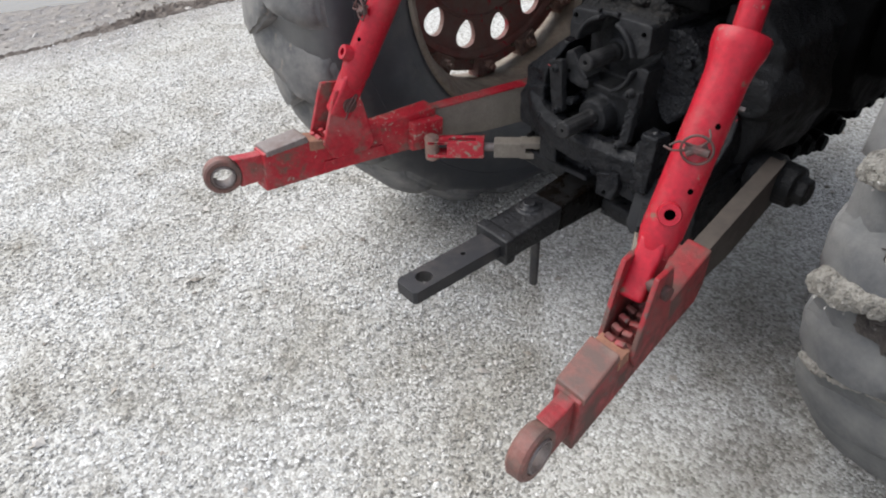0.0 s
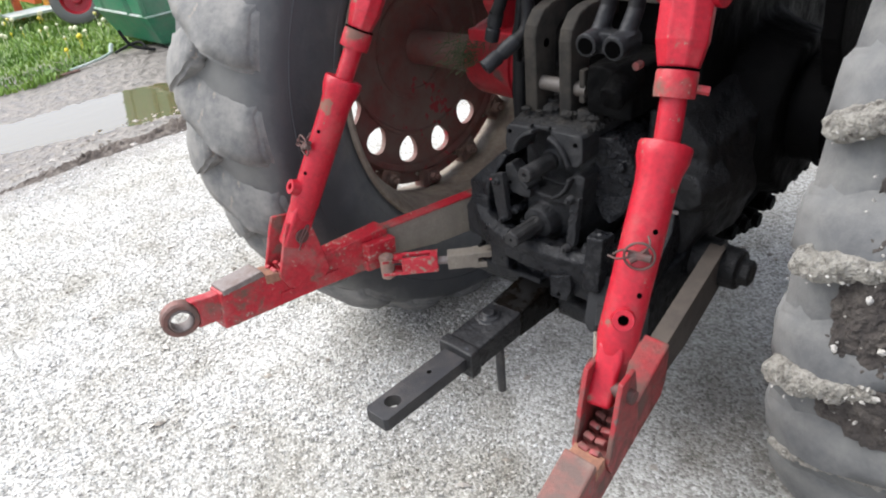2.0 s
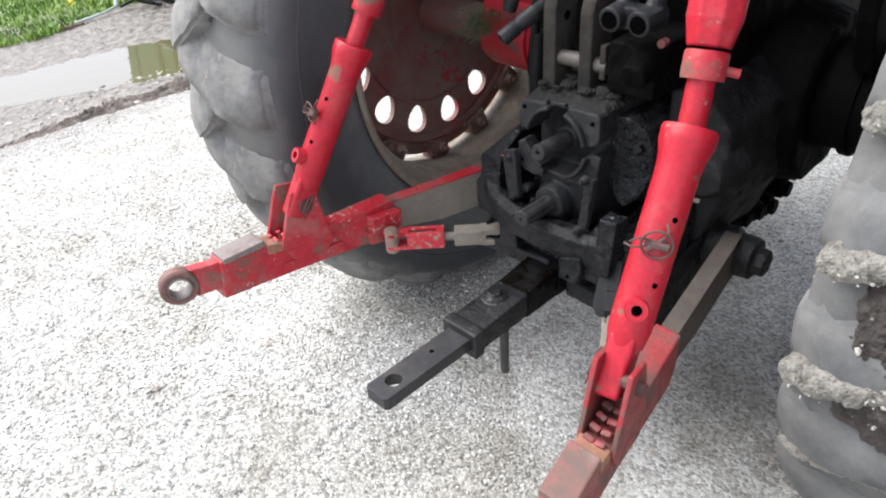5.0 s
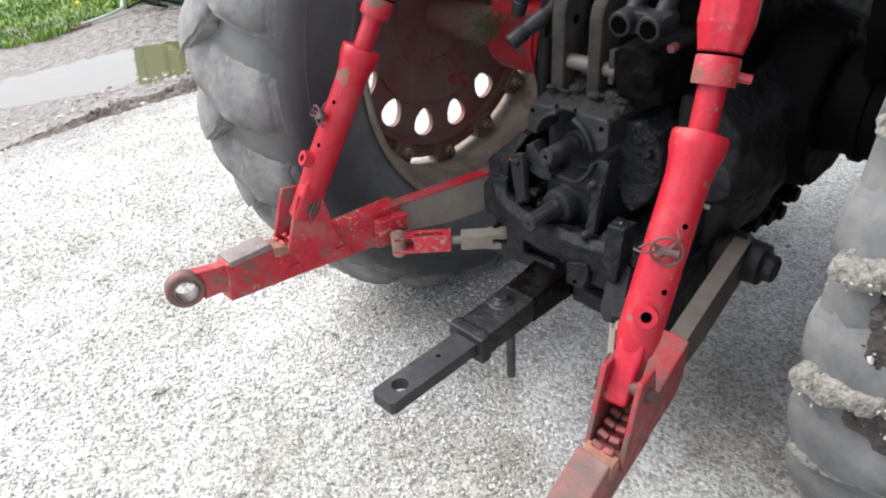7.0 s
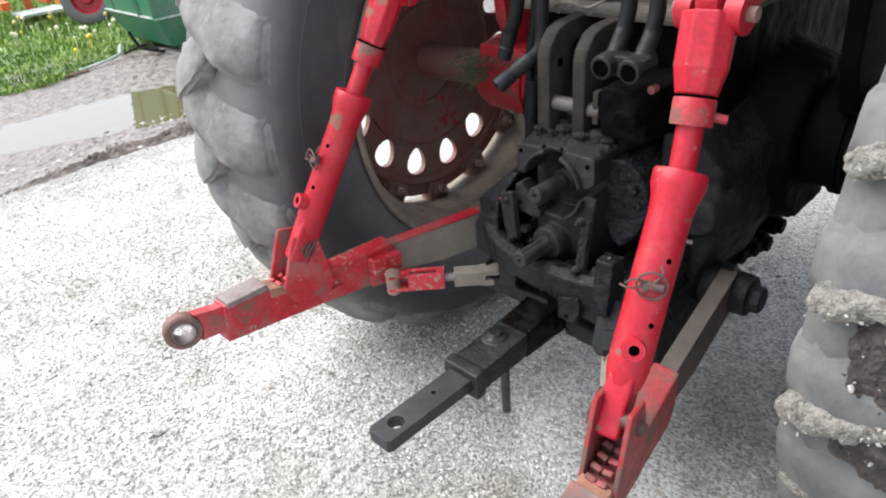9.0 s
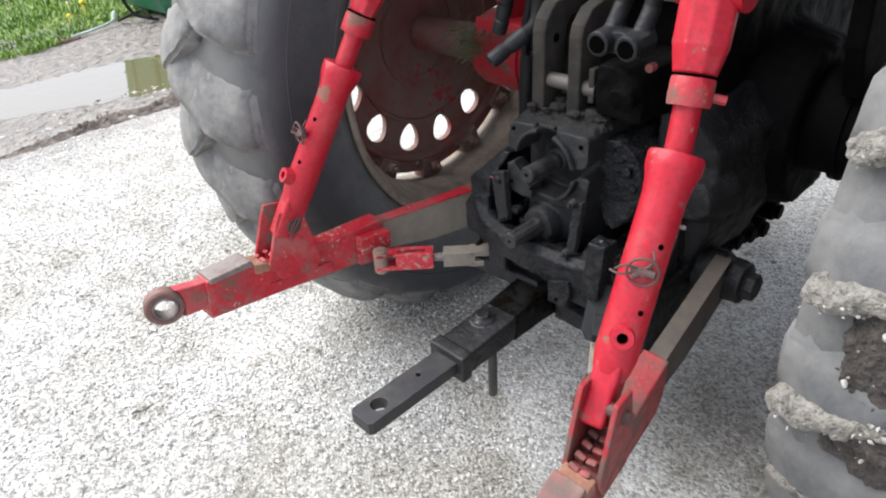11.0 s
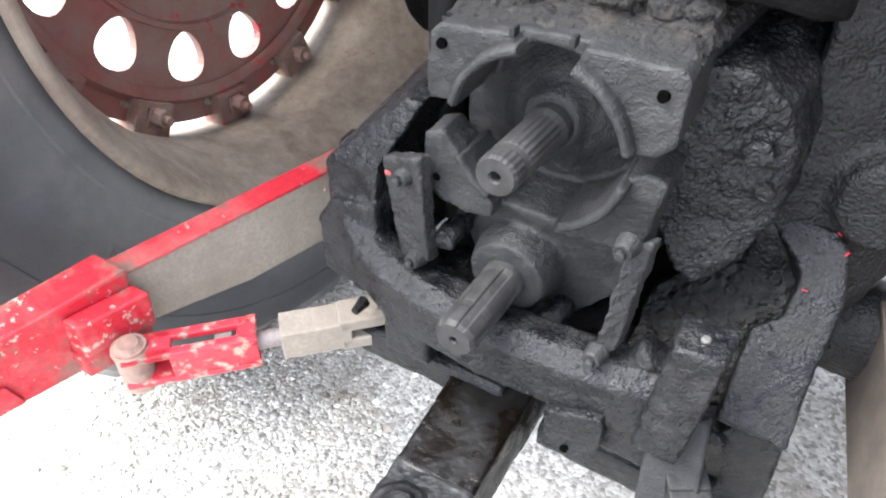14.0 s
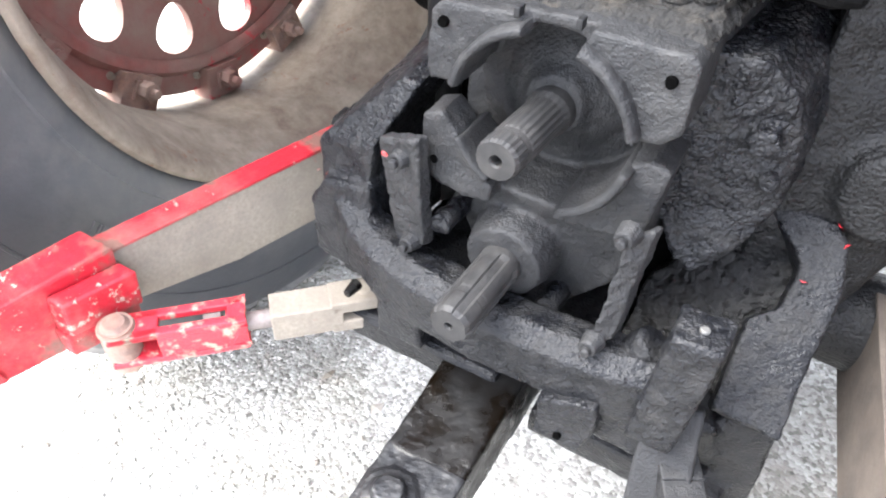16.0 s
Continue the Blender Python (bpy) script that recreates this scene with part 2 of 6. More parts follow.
def lumps(ob, voxel=0.004, amp=0.004, size=0.05, smooth=6, grain=0.0, grain_size=0.006):
    """Melts an assembly of solids into one casting with soft fillets and a caked, uneven skin."""
    r = ob.modifiers.new("remesh", "REMESH")
    r.mode, r.voxel_size = "VOXEL", voxel
    s = ob.modifiers.new("smooth", "SMOOTH")
    s.iterations, s.factor = smooth, 0.6
    tex = bpy.data.textures.new("caked", "CLOUDS")
    tex.noise_scale, tex.noise_depth = size, 2
    d = ob.modifiers.new("displace", "DISPLACE")
    d.texture, d.strength, d.mid_level, d.texture_coords = tex, amp * 2, 0.5, "GLOBAL"
    if grain:
        fine = bpy.data.textures.new("grains", "CLOUDS")
        fine.noise_scale, fine.noise_depth = grain_size, 1
        g = ob.modifiers.new("grains", "DISPLACE")
        g.texture, g.strength, g.mid_level, g.texture_coords = fine, grain * 2, 0.5, "GLOBAL"
    ob.data.shade_smooth()
    return ob


def basis_to(a, b):
    a, b = Vector(a), Vector(b)
    return Matrix.Translation(a) @ (b - a).to_track_quat("Z", "Y").to_matrix().to_4x4()


def box(bm, lo, hi, m=None):
    c = [(a + b) / 2 for a, b in zip(lo, hi)]
    s = [b - a for a, b in zip(lo, hi)]
    mm = (m or Matrix.Identity(4)) @ Matrix.Translation(c) @ Matrix.Diagonal((*s, 1))
    bmesh.ops.create_cube(bm, size=1, matrix=mm)
    return bm


def rod(bm, a, b, r0, r1=None, seg=20, bore=0.0):
    """A round bar from a to b; with a bore it is a pipe, open right through."""
    m = basis_to(a, b)
    n = (Vector(b) - Vector(a)).length
    r1 = r0 if r1 is None else r1
    if bore:
        lathe(bm, [(bore, 0), (r0, 0), (r1, n), (bore, n), (bore, 0)], m, seg)
    else:
        lathe(bm, [(0, 0), (r0, 0), (r1, n), (0, n)], m, seg)
    return bm


def lathe(bm, profile, m, seg=48, a0=0.0, a1=360.0):
    """Turns (radius, height) points about the z axis of m."""
    full = abs(a1 - a0) > 359.9
    n = seg if full else seg + 1
    rings = []
    for r, h in profile:
        if r < 1e-7:
            rings.append([bm.verts.new(m @ Vector((0, 0, h)))] * n)
        else:
            rings.append([bm.verts.new(m @ Vector((r * math.cos(radians(a0 + (a1 - a0) * i / seg)), r * math.sin(radians(a0 + (a1 - a0) * i / seg)), h))) for i in range(n)])
    for p, q in zip(rings, rings[1:]):
        for i in range(seg):
            j = (i + 1) % n
            vs = []
            for v in (p[i], p[j], q[j], q[i]):
                if v not in vs:
                    vs.append(v)
            if len(vs) > 2:
                try:
                    bm.faces.new(vs)
                except ValueError:
                    pass
    if not full:
        for k in (0, -1):
            vs = []
            for ring in rings:
                if ring[k] not in vs:
                    vs.append(ring[k])
            if len(vs) > 2:
                try:
                    bm.faces.new(vs)
                except ValueError:
                    pass
    return bm


def prism(bm, low, high):
    """A solid between two outlines that have the same number of points."""
    a = [bm.verts.new(p) for p in low]
    b = [bm.verts.new(p) for p in high]
    bm.faces.new(a)
    bm.faces.new(b[::-1])
    for i in range(len(a)):
        j = (i + 1) % len(a)
        bm.faces.new((a[i], a[j], b[j], b[i]))
    return bm


def slab(bm, xf, prof, a, b):
    """A plate that stands along a link: outline in (y, z), from a to b across."""
    return prism(bm, [(xf(y) + a, y, z) for y, z in prof], [(xf(y) + b, y, z) for y, z in prof])


def sweep(bm, pts, r, seg=12, smooth=4):
    """A round hose or bar along a bent line."""
    pts = [Vector(p) for p in pts]
    if smooth:
        out = []
        for i in range(len(pts) - 1):
            p0, p1, p2, p3 = pts[max(i - 1, 0)], pts[i], pts[i + 1], pts[min(i + 2, len(pts) - 1)]
            for k in range(smooth):
                t = k / smooth
                out.append(0.5 * ((2 * p1) + (p2 - p0) * t + (2 * p0 - 5 * p1 + 4 * p2 - p3) * t * t + (3 * p1 - p0 - 3 * p2 + p3) * t ** 3))
        pts = out + [pts[-1]]
    rings = []
    up = Vector((0.13, 0.21, 0.97)).normalized()
    for i, p in enumerate(pts):
        d = (pts[min(i + 1, len(pts) - 1)] - pts[max(i - 1, 0)]).normalized()
        u = d.cross(up).normalized()
        v = u.cross(d)
        rings.append([bm.verts.new(p + r * (u * math.cos(2 * math.pi * k / seg) + v * math.sin(2 * math.pi * k / seg))) for k in range(seg)])
    for p, q in zip(rings, rings[1:]):
        for k in range(seg):
            bm.faces.new((p[k], p[(k + 1) % seg], q[(k + 1) % seg], q[k]))
    bm.faces.new(rings[0][::-1])
    bm.faces.new(rings[-1])
    return bm


def hexbolt(bm, a, b, r):
    return rod(bm, a, b, r, seg=6)


def thing(name, at, label, category, group=""):
    ob = new(name)
    ob.location = at
    ob.empty_display_size = 0.1
    return tagged(ob, label, category, group)


NB = bmesh.new


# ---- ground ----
def soil_shade_patches(nt, co):
    """Where trodden damp soil shows through the gravel, with the tractor's shade painted into it: ragged patches beside
    the right wheel's track.
    """
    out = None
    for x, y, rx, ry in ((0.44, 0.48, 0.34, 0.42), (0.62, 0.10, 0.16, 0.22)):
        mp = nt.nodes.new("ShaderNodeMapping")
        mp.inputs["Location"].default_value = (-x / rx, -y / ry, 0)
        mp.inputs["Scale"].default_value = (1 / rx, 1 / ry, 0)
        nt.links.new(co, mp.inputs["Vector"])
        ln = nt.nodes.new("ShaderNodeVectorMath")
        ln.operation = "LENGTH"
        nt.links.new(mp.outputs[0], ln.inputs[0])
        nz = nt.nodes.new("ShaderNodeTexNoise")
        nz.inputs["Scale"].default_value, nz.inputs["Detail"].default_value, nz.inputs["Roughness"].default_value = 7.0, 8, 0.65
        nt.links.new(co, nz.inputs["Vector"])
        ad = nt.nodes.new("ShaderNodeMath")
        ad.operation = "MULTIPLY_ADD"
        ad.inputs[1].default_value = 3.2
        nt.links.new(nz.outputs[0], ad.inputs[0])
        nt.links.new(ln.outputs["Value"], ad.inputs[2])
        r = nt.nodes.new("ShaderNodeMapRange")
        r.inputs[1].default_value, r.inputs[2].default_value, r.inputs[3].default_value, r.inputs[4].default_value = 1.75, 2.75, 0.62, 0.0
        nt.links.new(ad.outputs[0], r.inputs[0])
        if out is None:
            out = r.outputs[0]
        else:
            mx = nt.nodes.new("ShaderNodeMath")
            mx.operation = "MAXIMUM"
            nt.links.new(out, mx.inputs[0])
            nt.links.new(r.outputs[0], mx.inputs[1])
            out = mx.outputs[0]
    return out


def ground_material():
    m = bpy.data.materials.new("limestone_gravel_yard")
    m.use_nodes = True
    nt = m.node_tree
    b = nt.nodes["Principled BSDF"]
    N = nt.nodes.new
    co = N("ShaderNodeTexCoord").outputs["Object"]
    vor = N("ShaderNodeTexVoronoi")
    vor.inputs["Scale"].default_value = 120
    nt.links.new(co, vor.inputs["Vector"])
    hsv = N("ShaderNodeSeparateColor")
    nt.links.new(vor.outputs["Color"], hsv.inputs[0])
    cr = N("ShaderNodeValToRGB")
    e = cr.color_ramp.elements
    e[0].position, e[0].color = 0.0, (0.205, 0.198, 0.18, 1)
    e[1].position, e[1].color = 1.0, (0.552, 0.548, 0.52, 1)
    k = e.new(0.45)
    k.color = (0.385, 0.375, 0.346, 1)
    nt.links.new(hsv.outputs[0], cr.inputs[0])
    big = N("ShaderNodeTexNoise")
    big.inputs["Scale"].default_value, big.inputs["Detail"].default_value = 1.6, 6
    nt.links.new(co, big.inputs["Vector"])
    mr = N("ShaderNodeMapRange")
    mr.inputs[1].default_value, mr.inputs[2].default_value = 0.42, 0.72
    nt.links.new(big.outputs[0], mr.inputs[0])
    mx = N("ShaderNodeMix")
    mx.data_type, mx.blend_type = "RGBA", "MULTIPLY"
    mx.inputs[7].default_value = (0.72, 0.70, 0.645, 1)
    stain = N("ShaderNodeTexNoise")
    stain.inputs["Scale"].default_value, stain.inputs["Detail"].default_value = 5.5, 8
    nt.links.new(co, stain.inputs["Vector"])
    sr = N("ShaderNodeMapRange")
    sr.inputs[1].default_value, sr.inputs[2].default_value, sr.inputs[4].default_value = 0.50, 0.72, 0.8
    nt.links.new(stain.outputs[0], sr.inputs[0])
    ms = N("ShaderNodeMix")
    ms.data_type, ms.blend_type = "RGBA", "MULTIPLY"
    ms.inputs[7].default_value = (0.70, 0.685, 0.645, 1)
    nt.links.new(sr.outputs[0], ms.inputs[0])
    nt.links.new(cr.outputs[0], ms.inputs[6])
    nt.links.new(mr.outputs[0], mx.inputs[0])
    nt.links.new(ms.outputs[2], mx.inputs[6])
    # darker brown over the patches: soil colour and painted shade together
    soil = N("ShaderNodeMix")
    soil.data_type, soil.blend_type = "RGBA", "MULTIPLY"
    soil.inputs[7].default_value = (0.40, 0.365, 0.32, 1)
    nt.links.new(soil_shade_patches(nt, co), soil.inputs[0])
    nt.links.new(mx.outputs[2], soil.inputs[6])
    mx = soil
    # the wet earth and the turf beyond the yard's edge
    sep = N("ShaderNodeSeparateXYZ")
    nt.links.new(co, sep.inputs[0])
    wob = N("ShaderNodeMath")
    wob.operation = "MULTIPLY_ADD"
    wob.inputs[1].default_value, wob.inputs[2].default_value = 0.9, -0.45
    nt.links.new(big.outputs[0], wob.inputs[0])
    xs = N("ShaderNodeMath")
    xs.operation = "ADD"
    nt.links.new(sep.outputs[0], xs.inputs[0])
    nt.links.new(wob.outputs[0], xs.inputs[1])
    earth = N("ShaderNodeMapRange")
    earth.inputs[1].default_value, earth.inputs[2].default_value = -3.05, -3.80
    nt.links.new(xs.outputs[0], earth.inputs[0])
    fine = N("ShaderNodeTexNoise")
    fine.inputs["Scale"].default_value, fine.inputs["Detail"].default_value = 13, 9
    nt.links.new(co, fine.inputs["Vector"])
    ec = N("ShaderNodeValToRGB")
    e = ec.color_ramp.elements
    e[0].position, e[0].color = 0.35, (0.082, 0.070, 0.060, 1)
    e[1].position, e[1].color = 0.68, (0.235, 0.212, 0.186, 1)
    nt.links.new(fine.outputs[0], ec.inputs[0])
    m2 = N("ShaderNodeMix")
    m2.data_type = "RGBA"
    nt.links.new(earth.outputs[0], m2.inputs[0])
    nt.links.new(mx.outputs[2], m2.inputs[6])
    nt.links.new(ec.outputs[0], m2.inputs[7])
    turf = N("ShaderNodeMapRange")
    turf.inputs[1].default_value, turf.inputs[2].default_value = -6.2, -6.6
    nt.links.new(xs.outputs[0], turf.inputs[0])
    m3 = N("ShaderNodeMix")
    m3.data_type = "RGBA"
    m3.inputs[7].default_value = (0.16, 0.22, 0.07, 1)
    nt.links.new(turf.outputs[0], m3.inputs[0])
    nt.links.new(m2.outputs[2], m3.inputs[6])
    nt.links.new(m3.outputs[2], b.inputs["Base Color"])
    # the trampled shallows round the puddle are wet
    wet = N("ShaderNodeMapRange")
    wet.inputs[1].default_value, wet.inputs[2].default_value, wet.inputs[3].default_value, wet.inputs[4].default_value = 0.36, 0.60, 0.34, 0.85
    nt.links.new(fine.outputs[0], wet.inputs[0])
    wr = N("ShaderNodeMix")
    wr.inputs[2].default_value = 0.9
    nt.links.new(earth.outputs[0], wr.inputs[0])
    nt.links.new(wet.outputs[0], wr.inputs[3])
    nt.links.new(wr.outputs[0], b.inputs["Roughness"])
    clod = N("ShaderNodeMath")
    clod.operation = "MULTIPLY"
    nt.links.new(earth.outputs[0], clod.inputs[0])
    nt.links.new(fine.outputs[0], clod.inputs[1])
    cb = N("ShaderNodeBump")
    cb.inputs["Strength"].default_value, cb.inputs["Distance"].default_value = 1.0, 0.05
    nt.links.new(clod.outputs[0], cb.inputs["Height"])
    bp = N("ShaderNodeBump")
    bp.inputs["Strength"].default_value, bp.inputs["Distance"].default_value = 0.7, 0.005
    bp.invert = True
    nt.links.new(vor.outputs["Distance"], bp.inputs["Height"])
    nt.links.new(cb.outputs[0], bp.inputs["Normal"])
    nt.links.new(bp.outputs[0], b.inputs["Normal"])
    return m


def build_ground():
    bm = NB()
    xs = [-400, -100, -40, -15, -8] + [-7 + 0.25 * i for i in range(41)] + [4, 8, 20, 100, 400]
    ys = [-400, -100, -30, -8, -3] + [-2.5 + 0.25 * i for i in range(31)] + [6, 9, 16, 40, 120, 400]
    grid = {}
    for i, x in enumerate(xs):
        for j, y in enumerate(ys):
            near = -3.3 < x < 3 and -2.4 < y < 5
            z = 0.02 * (noise.noise(Vector((x * 0.9, y * 0.9, 3))) - 0.15) if near else -0.004
            grid[i, j] = bm.verts.new((x, y, z))
    for i in range(len(xs) - 1):
        for j in range(len(ys) - 1):
            bm.faces.new((grid[i, j], grid[i + 1, j], grid[i + 1, j + 1], grid[i, j + 1]))
    ob = part("ground", bm, ground_material(), None, smooth=180)
    return tagged(ob, "pale crushed limestone gravel yard with wet earth beyond", "ground", kind="structure")


def scatter_stones(name, count, area, sizes, colours, seed, label, z=0.0, weight=None):
    """Many small broken stones in one mesh."""
    rng = np.random.default_rng(seed)
    x0, x1, y0, y1 = area
    px, py = rng.uniform(x0, x1, count * 3), rng.uniform(y0, y1, count * 3)
    if weight is not None:
        keep = rng.uniform(0, 1, len(px)) < weight(px, py)
        px, py = px[keep], py[keep]
    px, py = px[:count], py[:count]
    n = len(px)
    s = rng.uniform(*sizes, n) * rng.choice([0.7, 1.0, 1.0, 1.3], n)
    base = np.array([[1, 0, 0], [0.1, 0.8, 0.1], [-0.9, 0.1, 0], [0, -0.85, -0.1], [0.1, 0, 0.40], [0, 0, -0.4], [0.6, 0.6, 0.25], [-0.5, -0.6, 0.3]])
    base = base[:6]
    v = base[None] * (1 + rng.uniform(-0.35, 0.35, (n, 6, 3))) * s[:, None, None]
    v[:, :, 1] *= rng.uniform(0.55, 1.0, n)[:, None]
    a, t = rng.uniform(0, 2 * np.pi, n), rng.uniform(-0.5, 0.5, n)
    ca, sa, ct, st = np.cos(a), np.sin(a), np.cos(t), np.sin(t)
    x, y, zz = v[..., 0].copy(), v[..., 1].copy(), v[..., 2].copy()
    y, zz = y * ct[:, None] - zz * st[:, None], y * st[:, None] + zz * ct[:, None]
    v[..., 0] = x * ca[:, None] - y * sa[:, None] + px[:, None]
    v[..., 1] = x * sa[:, None] + y * ca[:, None] + py[:, None]
    v[..., 2] = zz + (z + s * 0.18)[:, None]
    f = np.array([[0, 1, 4], [1, 2, 4], [2, 3, 4], [3, 0, 4], [1, 0, 5], [2, 1, 5], [3, 2, 5], [0, 3, 5]])
    faces = (f[None] + 6 * np.arange(n)[:, None, None]).reshape(-1, 3)
    me = bpy.data.meshes.new(name)
    me.from_pydata(v.reshape(-1, 3).tolist(), [], faces.tolist())
    m = bpy.data.materials.new(name)
    m.use_nodes = True
    nt = m.node_tree
    b = nt.nodes["Principled BSDF"]
    g = nt.nodes.new("ShaderNodeNewGeometry")
    cr = nt.nodes.new("ShaderNodeValToRGB")
    e = cr.color_ramp.elements
    e[0].position, e[0].color = 0.0, (*colours[0], 1)
    e[1].position, e[1].color = 1.0, (*colours[-1], 1)
    for i, c in enumerate(colours[1:-1]):
        e.new((i + 1) / (len(colours) - 1)).color = (*c, 1)
    nt.links.new(g.outputs["Random Per Island"], cr.inputs[0])
    co = nt.nodes.new("ShaderNodeTexCoord").outputs["Object"]
    last = cr.outputs[0]
    for size, lo, hi, tint in ((5.5, 0.50, 0.72, (0.73, 0.70, 0.65, 1)), (1.6, 0.42, 0.72, (0.76, 0.72, 0.66, 1))):
        nz = nt.nodes.new("ShaderNodeTexNoise")
        nz.inputs["Scale"].default_value, nz.inputs["Detail"].default_value = size, 8
        nt.links.new(co, nz.inputs["Vector"])
        r = nt.nodes.new("ShaderNodeMapRange")
        r.inputs[1].default_value, r.inputs[2].default_value = lo, hi
        nt.links.new(nz.outputs[0], r.inputs[0])
        mx = nt.nodes.new("ShaderNodeMix")
        mx.data_type, mx.blend_type = "RGBA", "MULTIPLY"
        mx.inputs[7].default_value = tint
        nt.links.new(r.outputs[0], mx.inputs[0])
        nt.links.new(last, mx.inputs[6])
        last = mx.outputs[2]
    # the stones darken over the same patches, painted shade included
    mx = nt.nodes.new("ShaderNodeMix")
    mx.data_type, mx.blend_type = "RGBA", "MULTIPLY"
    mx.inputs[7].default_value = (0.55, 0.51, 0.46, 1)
    nt.links.new(soil_shade_patches(nt, co), mx.inputs[0])
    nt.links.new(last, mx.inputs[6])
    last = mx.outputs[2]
    nt.links.new(last, b.inputs["Base Color"])
    b.inputs["Roughness"].default_value = 0.85
    me.materials.append(m)
    return tagged(new(name, me), label, "gravel", kind="stuff")


def build_ridge():
    """The ragged lip of earth along the edge of the yard."""
    bm = NB()
    nu, nv = 26, 420
    grid = []
    for j in range(nv + 1):
        y = -2.0 + 5.4 * j / nv
        swell = min(1.0, max(0.0, (y + 0.35) / 1.2))
        x0 = -3.50 + 0.05 * y * y * (y > 0) + 0.05 * noise.noise(Vector((y * 2.6, 0, 7))) + 0.025 * noise.noise(Vector((y * 9, 0, 7)))
        span = (0.07 + 0.20 * swell) * (1 + 0.5 * noise.noise(Vector((y * 4.0, 5, 1))))
        body = (0.30 + 0.75 * swell) * (0.55 + 1.1 * max(0.0, noise.noise(Vector((y * 3.1, 2, 3))) + 0.35))
        row = []
        for i in range(nu + 1):
            u = i / nu
            x = x0 - span * u
            q = Vector((x, y, 0))
            clod = abs(noise.noise(q * 16)) + 0.6 * abs(noise.noise(q * 37)) + 0.4 * noise.noise(q * 80)
            z = 0.075 * body * clod * math.sin(math.pi * u) ** 0.7 - 0.006
            row.append(bm.verts.new((x + 0.012 * noise.noise(q * 30), y, z)))
        grid.append(row)
    for p, q in zip(grid, grid[1:]):
        for i in range(nu):
            bm.faces.new((p[i], p[i + 1], q[i + 1], q[i]))
    ob = part("earth_ridge", bm, mat("damp_earth", (0.062, 0.048, 0.039), (0.17, 0.145, 0.122), rough=0.9, scale=11, amount=0.34, bump=0.006, bump_scale=70), None, smooth=180)
    tagged(ob, "low ragged ridge of dark earth edging the gravel", "soil", kind="stuff")


def build_puddle():
    bm = NB()

    def ragged(y, seed, wide, fine):
        return wide * noise.noise(Vector((y * 1.9, seed, 0))) + fine * noise.noise(Vector((y * 8, seed, 2))) + 0.4 * fine * noise.noise(Vector((y * 27, seed, 5)))

    rows = []
    for i in range(361):
        y = -1.9 + 4.6 * i / 360
        taper = min(1.0, (y + 1.9) / 0.8, (2.7 - y) / 0.8) ** 0.5
        near = -3.84 - 0.42 * max(0.0, 0.75 - y) ** 0.9 + ragged(y, 3.0, 0.05, 0.07)
        far = -4.86 + 0.30 * max(0.0, y - 0.8) - 0.24 * max(0.0, -0.1 - y) + ragged(y, 9.0, 0.10, 0.13)
        mid = 0.5 * (near + far)
        rows.append([bm.verts.new((mid + (x - mid) * taper, y, -0.0030)) for x in (near, far)])
    for p, q in zip(rows, rows[1:]):
        bm.faces.new((p[0], q[0], q[1], p[1]))
    m = bpy.data.materials.new("muddy_water")
    m.use_nodes = True
    b = m.node_tree.nodes["Principled BSDF"]
    b.inputs["Base Color"].default_value = (0.100, 0.079, 0.034, 1)
    b.inputs["Roughness"].default_value = 0.03
    b.inputs["IOR"].default_value = 1.8
    b.inputs["Specular IOR Level"].default_value = 1.0
    nz = m.node_tree.nodes.new("ShaderNodeTexNoise")
    nz.inputs["Scale"].default_value = 16
    bp = m.node_tree.nodes.new("ShaderNodeBump")
    bp.inputs["Distance"].default_value = 0.0014
    m.node_tree.links.new(nz.outputs[0], bp.inputs["Height"])
    m.node_tree.links.new(bp.outputs[0], b.inputs["Normal"])
    ob = part("puddle", bm, m, None)
    tagged(ob, "shallow muddy puddle mirroring the pale sky", "puddle", kind="structure")


